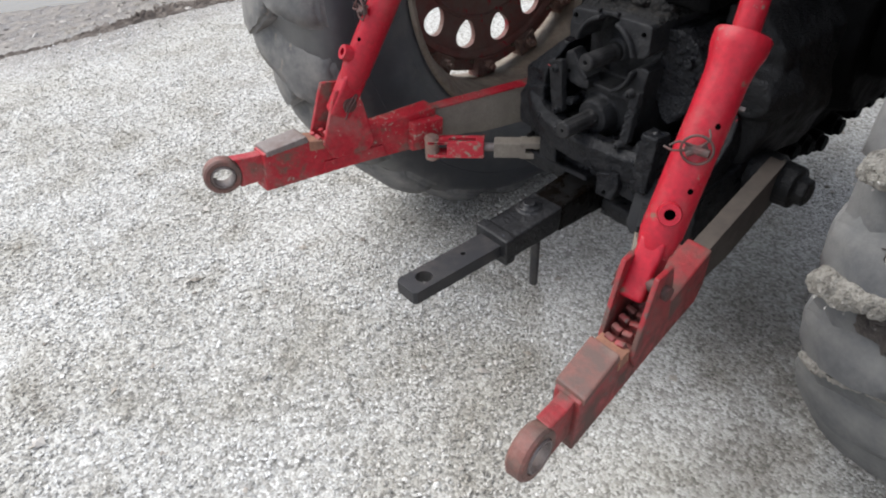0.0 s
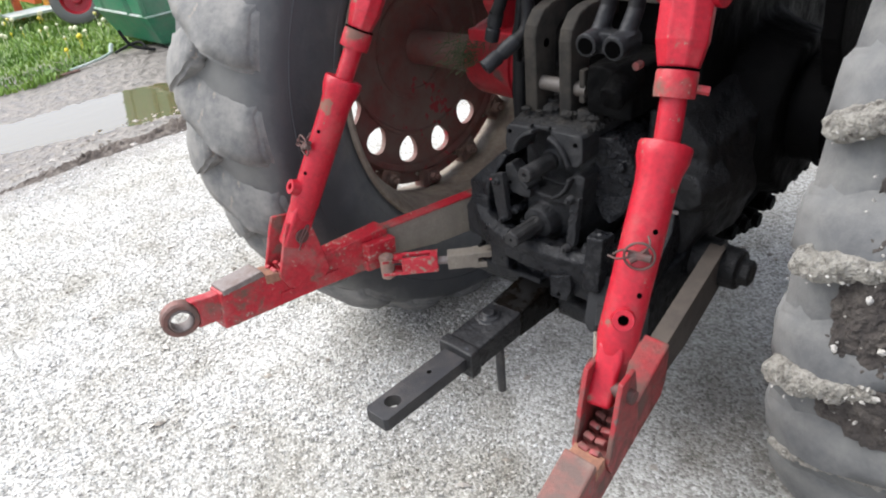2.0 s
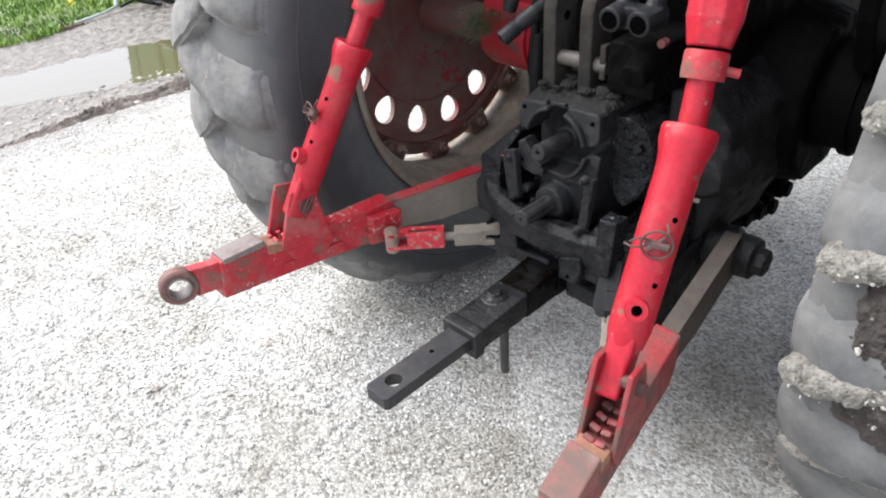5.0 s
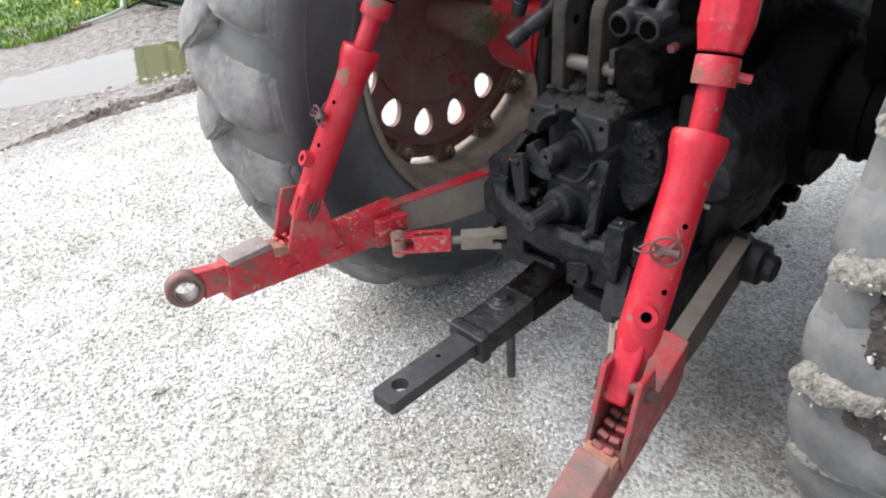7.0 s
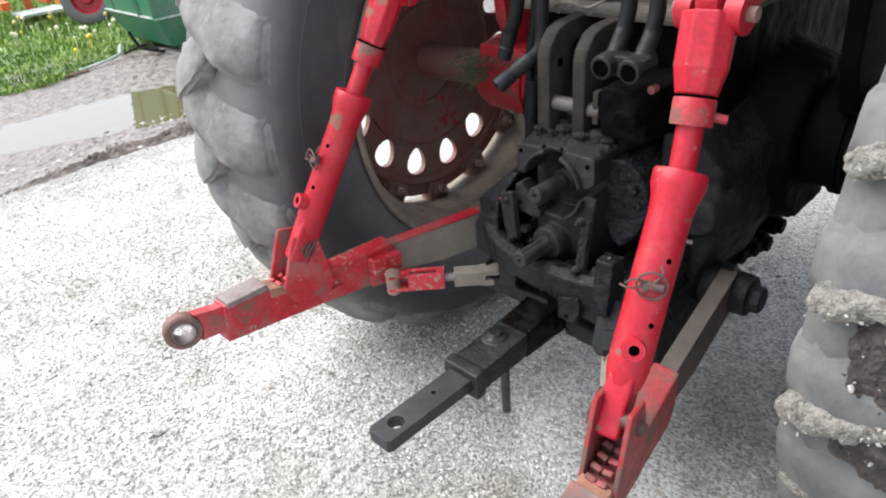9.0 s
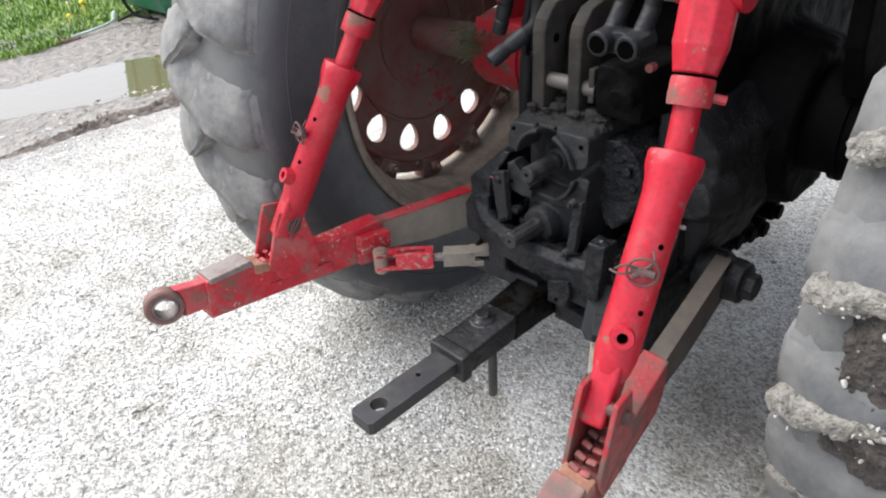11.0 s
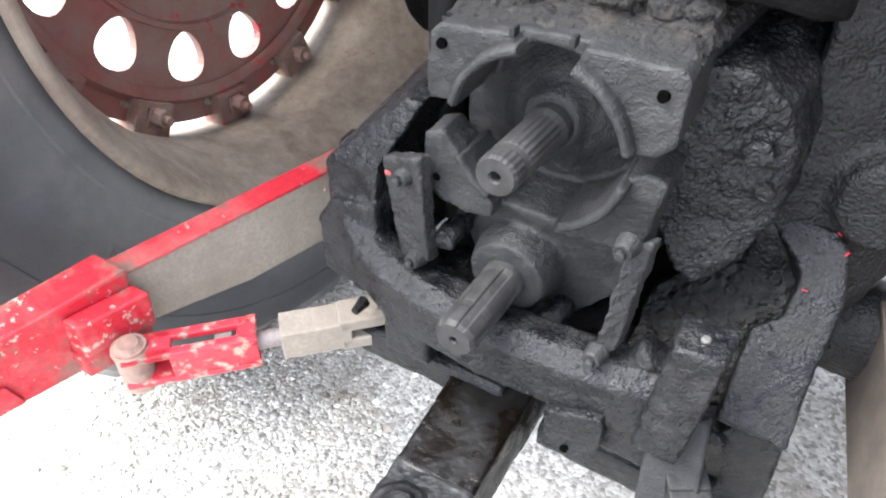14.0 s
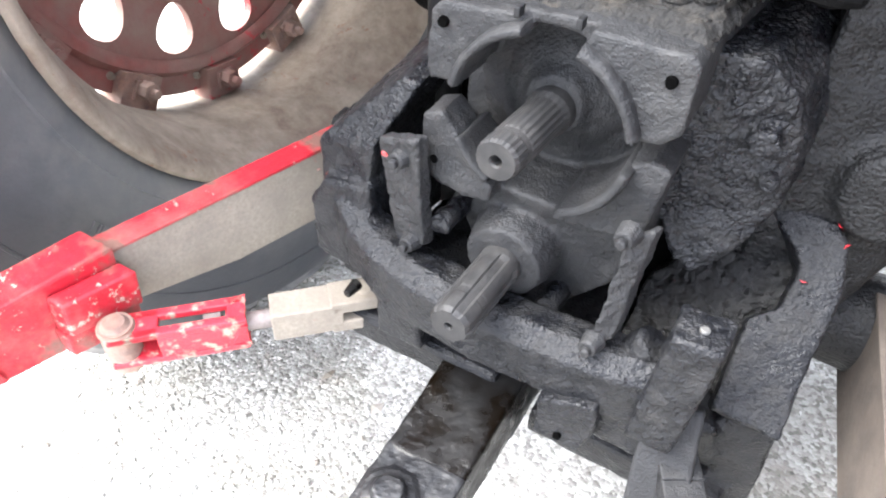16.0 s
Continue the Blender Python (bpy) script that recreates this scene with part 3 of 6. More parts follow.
def build_grass():
    rng = np.random.default_rng(8)
    n = 60000
    y = rng.uniform(-2.2, 5.5, n)
    x = -5.95 - (rng.uniform(0, 1, n) ** 1.4) * 8 + 0.25 * np.sin(y * 3)
    # tufts: tall where the clump value is high, thin and short towards the mud
    clump = np.array([noise.noise(Vector((p * 2.1, q * 2.1, 0))) + 0.6 * noise.noise(Vector((p * 5.5, q * 5.5, 4))) for p, q in zip(x.tolist(), y.tolist())])
    a = rng.uniform(0, 2 * np.pi, n)
    h = rng.uniform(0.3, 1.0, n) * (0.045 + 0.07 * np.clip(clump + 0.1, 0, 1) + 0.05 * np.clip((-7.0 - x) / 1.5, 0, 1))
    lean = rng.uniform(0.1, 0.9, n) * h
    w = 0.006 + 0.006 * rng.uniform(0, 1, n)[:, None] ** 3
    base = np.stack([x, y, np.zeros(n)], 1)
    d = np.stack([np.cos(a), np.sin(a), np.zeros(n)], 1)
    q = np.stack([-np.sin(a), np.cos(a), np.zeros(n)], 1)
    mid = base + q * (lean * 0.4)[:, None] + np.array([0, 0, 1]) * (h * 0.6)[:, None]
    tip = base + q * lean[:, None] + np.array([0, 0, 1]) * h[:, None]
    v = np.stack([base - d * w, base + d * w, mid + d * w * 0.8, mid - d * w * 0.8, tip], 1).reshape(-1, 3)
    k = 5 * np.arange(n)[:, None]
    faces = (np.array([[0, 1, 2, 3]]) + k).tolist() + (np.array([[3, 2, 4]]) + k).tolist()
    me = bpy.data.meshes.new("grass")
    me.from_pydata(v.tolist(), [], faces)
    m = bpy.data.materials.new("grass_blades")
    m.use_nodes = True
    nt = m.node_tree
    g = nt.nodes.new("ShaderNodeNewGeometry")
    cr = nt.nodes.new("ShaderNodeValToRGB")
    e = cr.color_ramp.elements
    e[0].color, e[1].color = (0.034, 0.082, 0.012, 1), (0.27, 0.36, 0.060, 1)
    e.new(0.5).color = (0.125, 0.225, 0.026, 1)
    nz = nt.nodes.new("ShaderNodeTexNoise")
    nz.inputs["Scale"].default_value, nz.inputs["Detail"].default_value = 1.9, 4
    nt.links.new(nt.nodes.new("ShaderNodeTexCoord").outputs["Object"], nz.inputs["Vector"])
    spread = nt.nodes.new("ShaderNodeMapRange")
    spread.inputs[1].default_value, spread.inputs[2].default_value = 0.30, 0.70
    nt.links.new(nz.outputs[0], spread.inputs[0])
    av = nt.nodes.new("ShaderNodeMix")
    av.inputs[0].default_value = 0.42
    nt.links.new(spread.outputs[0], av.inputs[2])
    nt.links.new(g.outputs["Random Per Island"], av.inputs[3])
    nt.links.new(av.outputs[0], cr.inputs[0])
    nt.links.new(cr.outputs[0], nt.nodes["Principled BSDF"].inputs["Base Color"])
    nt.nodes["Principled BSDF"].inputs["Roughness"].default_value = 0.6
    me.materials.append(m)
    tagged(new("grass", me), "short green grass along the far edge of the mud", "grass", kind="stuff")
    # flowers gone to seed
    bm = NB()
    r2 = random.Random(4)
    for i in range(150):
        p = Vector((r2.uniform(-9.5, -6.3), r2.uniform(-1.5, 3.5), r2.uniform(0.08, 0.16)))
        bmesh.ops.create_icosphere(bm, subdivisions=1, radius=r2.uniform(0.014, 0.030), matrix=Matrix.Translation(p))
        rod(bm, (p.x, p.y, 0), p, 0.003, seg=5)
    ob = part("dandelions", bm, mat("dandelion_heads", (0.62, 0.60, 0.42), (0.7, 0.55, 0.05), rough=0.9, scale=3, amount=0.4, sharp=0.02), None, smooth=180)
    tagged(ob, "pale and yellow dandelion heads in the grass", "flower", kind="stuff")


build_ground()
build_ridge()
build_puddle()
build_grass()

# ---- the tractor ----
tractor = thing("tractor", (0, 0.69, 0), "old red farm tractor seen from behind, grease-black hitch and dusty tyres", "tractor")
AXLE_Y, AXLE_Z = 0.69, 0.86
TURN_X = Matrix(((0, 0, 1, 0), (1, 0, 0, 0), (0, 1, 0, 0), (0, 0, 0, 1)))  # local z lies along the axle


def tyre_radius(u, crown, full):
    """Carcass radius under the tread at a share u of the half width."""
    return full - crown * u * u


def lug_mesh(side, slope, material, section, reach, crown, shoulder, full, worn):
    """One tread bar, from the shoulder (side) to past the middle; slope: degrees it climbs on the way; section: (degrees, height) across it."""
    bm = NB()
    rows = []
    steps = 10
    for i in range(steps + 1):
        t = i / steps
        u = shoulder - reach * t + (0.03 if i == 0 else 0)
        x = side * u * 0.245
        c = 180 + slope * t ** 1.35
        ends = 0.72 if i == steps else (-0.15 if i == 0 else (0.55 if i == 1 else (0.82 if i == 2 else (0.95 if i == 3 else 1.0))))
        ring = []
        for deg, h in section:
            r = tyre_radius(u, crown, full) + (h * ends if h > 0 else h - (0.03 if i == 0 else 0))
            a = radians(c + deg * (1 - 0.12 * t))
            ring.append(bm.verts.new((x, r * math.cos(a), r * math.sin(a))))
        rows.append(ring)
    k = len(section)
    for p, q in zip(rows, rows[1:]):
        for n in range(k):
            bm.faces.new((p[n], p[(n + 1) % k], q[(n + 1) % k], q[n]))
    bm.faces.new(rows[0])
    bm.faces.new(rows[-1][::-1])
    bmesh.ops.recalc_face_normals(bm, faces=bm.faces)
    es = [e for e in bm.edges if e.calc_face_angle(0) > 0.45]
    bmesh.ops.bevel(bm, geom=es, offset=worn, segments=3, affect="EDGES", clamp_overlap=True)
    # chunked and worn surface
    for v in bm.verts:
        v.co += 0.4 * worn * noise.noise_vector(v.co * 22) + 0.0015 * noise.noise_vector(v.co * 60)
    me = bpy.data.meshes.new("tread_lug")
    bm.to_mesh(me)
    bm.free()
    me.materials.append(material)
    me.shade_smooth()
    me.set_sharp_from_angle(angle=radians(80))
    return me


def tyre_band(m, r0, r1, colour, cover):
    """A ring of another colour on a tyre (the darker wall, the dusty tread), coming in raggedly between the radii r0
    and r1.
    """
    nt = m.node_tree
    b = nt.nodes["Principled BSDF"]
    co = nt.nodes.new("ShaderNodeTexCoord").outputs["Object"]
    flat = nt.nodes.new("ShaderNodeVectorMath")
    flat.operation = "MULTIPLY"
    flat.inputs[1].default_value = (0, 1, 1)
    ln = nt.nodes.new("ShaderNodeVectorMath")
    ln.operation = "LENGTH"
    nz = nt.nodes.new("ShaderNodeTexNoise")
    nz.inputs["Scale"].default_value, nz.inputs["Detail"].default_value, nz.inputs["Roughness"].default_value = 9, 7, 0.6
    ad = nt.nodes.new("ShaderNodeMath")
    ad.operation = "MULTIPLY_ADD"
    ad.inputs[1].default_value = 0.14
    mr = nt.nodes.new("ShaderNodeMapRange")
    mr.inputs[1].default_value, mr.inputs[2].default_value, mr.inputs[4].default_value = r0 + 0.07, r1 + 0.07, cover
    mx = nt.nodes.new("ShaderNodeMix")
    mx.data_type = "RGBA"
    mx.inputs[7].default_value = (*colour, 1)
    nt.links.new(co, flat.inputs[0])
    nt.links.new(flat.outputs[0], ln.inputs[0])
    nt.links.new(co, nz.inputs["Vector"])
    nt.links.new(nz.outputs[0], ad.inputs[0])
    nt.links.new(ln.outputs["Value"], ad.inputs[2])
    nt.links.new(ad.outputs[0], mr.inputs[0])
    nt.links.new(mr.outputs[0], mx.inputs[0])
    nt.links.new(b.inputs["Base Color"].links[0].from_socket, mx.inputs[6])
    nt.links.new(mx.outputs[2], b.inputs["Base Color"])


def build_wheel(c, inner, slopes, starts, rubber_mat, lug_mat, label, section, reaches, count, crown, wide=1.0, full=0.864, bead=0.612, inset=0.035, worn=0.008):
    """A rear wheel with its centre at c; inner is +1 or -1: the way from its middle plane to the tractor. slopes and starts: (inner half, outer half) of the tread.
    full and bead: the radii of the carcass and of the rim's edge; inset: how far the disc is dished from the middle."""
    c = Vector(c)
    bm = NB()

    def kr(r):
        return bead + (r - 0.612) * (full - bead) / 0.252

    edge = 0.864 - crown * 0.82 ** 2
    half = [(0.861, 0.1), (edge, 0.20), (edge - 0.028, 0.243), (0.78, 0.252), (0.72, 0.256), (0.66, 0.243), (0.63, 0.222), (0.616, 0.205)]
    half = [(kr(r), x * (wide if r > 0.64 else min(1.0, wide * 1.04))) for r, x in half]
    low = 0.195 * min(1.0, wide * 1.04)
    neck = bead - 0.012
    prof = [(r, -x) for r, x in half[::-1]] + [(full, 0.0)] + half + [(neck, low), (neck, -low), half[-1][:1] + (-half[-1][1],)]
    lathe(bm, prof, TURN_X, 96)
    tyre = part("rear_tyre", bm, rubber_mat, tractor, label, smooth=60)
    tyre.location = c
    if lug_mat != rubber_mat:
        tyre_band(rubber_mat, kr(0.660), kr(0.735), (0.026, 0.027, 0.030), 0.8)
        tyre_band(rubber_mat, kr(0.800), kr(0.862), (0.112, 0.108, 0.101), 0.85)
    for k, side in enumerate((inner, -inner)):
        me = lug_mesh(side, slopes[k], lug_mat, section, reaches[k], crown, (0.9 if crown > 0.03 and k == 0 else 1.0) * wide, full, worn)
        for i in range(count):
            lug = new("tread_lug", me)
            lug.parent = tyre
            lug.rotation_euler = (radians(starts[k] + i * 360 / count), 0, 0)
    # moulded rings on the inner sidewall
    bm = NB()
    for r, w in ((0.645, 0.006), (0.765, 0.004)):
        x = 0.234 * wide if r < 0.65 else 0.2525 * wide
        r = kr(r)
        lathe(bm, [(r - w, inner * (x - 0.004)), (r - w * 0.5, inner * (x + 0.003)), (r + w * 0.5, inner * (x + 0.003)), (r + w, inner * (x - 0.004))], TURN_X, 96)
    ring = part("sidewall_ring", bm, rubber_mat, None, smooth=60)
    ring.parent = tyre
    # rim
    bm = NB()
    s = inner
    prof = [(0.605, s * 0.222), (0.612, s * 0.212), (0.606, s * 0.204), (0.592, s * 0.20), (0.575, s * 0.17), (0.565, s * 0.13), (0.548, s * 0.10), (0.545, s * -0.02),
            (0.558, s * -0.06), (0.566, s * -0.15), (0.585, s * -0.2), (0.605, s * -0.222), (0.598, s * -0.222), (0.575, s * -0.19), (0.558, s * -0.15), (0.55, s * -0.06),
            (0.537, s * -0.02), (0.540, s * 0.095), (0.557, s * 0.128), (0.567, s * 0.17), (0.584, s * 0.208), (0.598, s * 0.222), (0.605, s * 0.222)]
    lathe(bm, prof, TURN_X, 96)
    rim = part("rear_wheel", bm, rim_mat, tractor, "dusty rusted steel rim with a brown-red disc", smooth=50)
    rim.location = c
    rim.scale = (min(1.0, wide * 1.02), bead / 0.612, bead / 0.612)
    # disc with its ring of hand holes
    bm = NB()
    edges = []

    def loop(points):
        vs = [bm.verts.new(p) for p in points]
        edges.extend(bm.edges.new((vs[i], vs[(i + 1) % len(vs)])) for i in range(len(vs)))

    dx = -s * inset
    edge_r = 0.513 if inset < 0.05 else 0.530
    loop([(dx, edge_r * math.cos(2 * math.pi * i / 112), edge_r * math.sin(2 * math.pi * i / 112)) for i in range(112)])
    loop([(dx, 0.16 * math.cos(2 * math.pi * i / 40), 0.16 * math.sin(2 * math.pi * i / 40)) for i in range(40)])
    for i in range(14):
        a = radians(265.5 + (i + 0.5) * 360 / 14)
        pts = []
        for k in range(22):
            b = 2 * math.pi * k / 22
            rr, tt = 0.390 + 0.052 * math.cos(b), (0.047 + 0.012 * math.cos(b)) * math.sin(b)
            pts.append((dx, rr * math.cos(a) - tt * math.sin(a), rr * math.sin(a) + tt * math.cos(a)))
        loop(pts)
    bmesh.ops.triangle_fill(bm, use_beauty=True, use_dissolve=False, edges=edges, normal=(1, 0, 0))
    r = bmesh.ops.extrude_face_region(bm, geom=bm.faces[:])
    bmesh.ops.translate(bm, verts=[v for v in r["geom"] if isinstance(v, bmesh.types.BMVert)], vec=(-s * 0.022, 0, 0))
    for v in bm.verts:
        rr = math.hypot(v.co.y, v.co.z)
        v.co.x += -s * 0.03 * max(0.0, (0.46 - rr) / 0.3)
    disc = part("wheel_disc", bm, disc_mat, None, "brown-red dished disc with a ring of holes")
    disc.parent = rim
    bm = NB()
    lathe(bm, [(0.452, dx + s * 0.003), (0.462, dx + s * 0.014), (0.476, dx + s * 0.016), (0.488, dx + s * 0.003)], TURN_X, 96)
    lathe(bm, [(0.315, dx - s * 0.02), (0.322, dx - s * 0.002), (0.332, dx - s * 0.002), (0.338, dx - s * 0.018)], TURN_X, 96)
    lathe(bm, [(0.0, dx - s * 0.04), (0.155, dx - s * 0.04), (0.172, dx - s * 0.03), (0.2, dx - s * 0.02), (0.205, dx - s * 0.06), (0.0, dx - s * 0.06)], TURN_X, 64)
    rib = part("disc_bead", bm, disc_mat, None, smooth=50)
    rib.parent = rim
    # clamps that hold the disc in the rim
    for i in range(14):
        a = 265.5 + i * 360 / 14
        bm = NB()
        mm = Matrix.Rotation(radians(a), 4, "X")
        box(bm, (dx - 0.03, 0.478, -0.046), (dx + 0.03, 0.556, 0.046), mm)
        box(bm, (dx + s * 0.02 - 0.018, 0.49, -0.022), (dx + s * 0.02 + 0.018, 0.53, 0.022), mm)
        rod(bm, mm @ Vector((dx + s * 0.02, 0.507, 0)), mm @ Vector((dx + s * 0.062, 0.507, 0)), 0.02, seg=6)
        rod(bm, mm @ Vector((dx + s * 0.05, 0.507, 0)), mm @ Vector((dx + s * 0.078, 0.507, 0)), 0.010, seg=12)
        cl = part("rim_clamp", bm, rust if i % 3 else disc_mat, None, bevel=0.003)
        cl.parent = rim
    for i in range(28):
        bm = NB()
        a = radians(265.5 + (i + 0.5) * 360 / 28)
        p = Vector((dx + s * 0.002, 0.497 * math.cos(a), 0.497 * math.sin(a)))
        rod(bm, p - Vector((s * 0.004, 0, 0)), p + Vector((s * 0.007, 0, 0)), 0.009, 0.006, seg=10)
        rv = part("rivet", bm, rim_mat, None, smooth=40)
        rv.parent = rim
    return tyre, rim


WORN_BAR = ((-9.5, -0.012), (-7.5, 0.008), (-4.5, 0.024), (-1.2, 0.036), (1.9, 0.040), (2.7, -0.012))
SHARP_BAR = ((-6.5, -0.012), (-4.6, 0.010), (-2.4, 0.024), (-0.4, 0.034), (1.7, 0.036), (2.5, -0.015))
tyre_left, rim_left = build_wheel((-0.815, 0.62, 0.892), 1, (-8.5, -8.5), (2.06, 9.56), rubber, rubber_tread, "dusty grey tractor tyre, worn slanted lugs", WORN_BAR, (1.3, 1.05), 22, 0.031, 0.88, 0.899, 0.580, 0.105, 0.016)
tyre_right, rim_right = build_wheel((0.935, AXLE_Y, AXLE_Z), -1, (-8.0, -8.0), (4.4, 11.0), rubber_pale, rubber_pale, "clay-coated tractor tyre with mud packed between lugs", SHARP_BAR, (1.2, 1.2), 27, 0.022, 1.13)


def build_marking():
    """Worn raised lettering on the left tyre's inner side, as plain bars."""
    for i, wide in enumerate((1.0, 0.5, 1.0, 1.0, 0.6, 1.0, 0.8)):
        bm = NB()
        a = radians(213.4 + 0.78 * i)
        m = Matrix.Rotation(a, 4, "X")
        box(bm, (0.2170, 0.700 - 0.013, -0.0048 * wide), (0.2242, 0.700 + 0.013, 0.0048 * wide), m)
        bar = part("sidewall_marking", bm, rubber, None, bevel=0.0008)
        bar.parent = tyre_left


def build_tyre_mud():
    """Earth packed between the bars at the back of the right tyre."""
    bm = NB()
    m = Matrix.Translation((0.935, AXLE_Y, AXLE_Z)) @ TURN_X
    lathe(bm, [(0.80, -0.205), (0.862, -0.200), (0.884, -0.165), (0.896, -0.08), (0.899, 0.05), (0.892, 0.19), (0.80, 0.21), (0.80, -0.205)], m, 40, 168, 186)
    ob = part("packed_mud", bm, mud, tractor, "brown stony mud packed in the tread")
    lumps(ob, 0.004, 0.012, 0.028, 0, 0.004, 0.009)
    bm = NB()
    lathe(bm, [(0.80, -0.190), (0.858, -0.185), (0.874, -0.14), (0.880, -0.06), (0.884, 0.05), (0.880, 0.19), (0.80, 0.21), (0.80, -0.190)], m, 40, 128, 169)
    lathe(bm, [(0.80, -0.200), (0.858, -0.195), (0.876, -0.14), (0.884, -0.06), (0.886, 0.05), (0.880, 0.19), (0.80, 0.21), (0.80, -0.200)], m, 12, 186, 190)
    ob = part("packed_mud", bm, mud, tractor, "thin brown mud left between the bars")
    lumps(ob, 0.005, 0.014, 0.030, 0, 0.003, 0.010)
    rng = random.Random(11)
    bm = NB()

    def chip(p, s):
        mm = Matrix.Translation(p) @ Matrix.Rotation(rng.uniform(0, 3), 4, Vector((rng.random(), rng.random(), 0.3)).normalized())
        r = bmesh.ops.create_icosphere(bm, subdivisions=1, radius=s, matrix=mm @ Matrix.Diagonal((1, rng.uniform(0.5, 0.9), rng.uniform(0.35, 0.7), 1)))
        for v in r["verts"]:
            v.co += Vector((rng.uniform(-1, 1), rng.uniform(-1, 1), rng.uniform(-1, 1))) * s * 0.28

    for i in range(150):
        th, x = radians(rng.uniform(150, 187)), rng.uniform(-0.20, 0.12)
        r = 0.896 + rng.uniform(-0.006, 0.008) - 0.5 * max(0.0, -x - 0.15)
        chip(Vector((0.935 + x, AXLE_Y + r * math.cos(th), AXLE_Z + r * math.sin(th))), rng.choice([0.0015, 0.002, 0.002, 0.003, 0.003, 0.004, 0.005, 0.0075]))
    # pale clay caked on the inner ends of the bars
    for i, (deg, body) in enumerate(((144.4, 1.15), (157.7, 1.35), (171.0, 1.25), (184.4, 1.3), (197.7, 0.5))):
        cb = NB()
        for k in range(74):
            f = k / 73
            x = -0.256 + 0.229 * f
            t = max(0.0, (1.13 + x / 0.245) / 1.2)
            thick = body * (0.019 - 0.007 * f) + 0.004 * noise.noise(Vector((x * 25, i * 3.1, 0)))
            th = radians(deg + 1.9 - 8 * t ** 1.35 + rng.uniform(-0.55, 0.55))
            r = 0.878 - 0.35 * max(0.0, -x - 0.2) + rng.uniform(-0.005, 0.006)
            p = Vector((0.935 + x, AXLE_Y + r * math.cos(th), AXLE_Z + r * math.sin(th)))
            bmesh.ops.create_icosphere(cb, subdivisions=1, radius=thick * rng.uniform(0.65, 1.1), matrix=Matrix.Translation(p))
            if k % 2 == 0 and body > 1:
                q = p + Vector((rng.uniform(-0.012, 0.012), -thick * 0.95, rng.uniform(-0.016, 0.004)))
                chip(q, rng.choice([0.0015, 0.002, 0.003, 0.004]))
        ob = part("clay_crust", cb, mud_pale, tractor)
        lumps(ob, 0.0038, 0.0045, 0.010, 4)
    ob = part("stuck_stone", bm, mat("limestone_chip", (0.38, 0.362, 0.33), (0.18, 0.168, 0.15), rough=0.9, scale=60, amount=0.5), tractor)
    tagged(ob, kind="stuff")


build_tyre_mud()
build_marking()


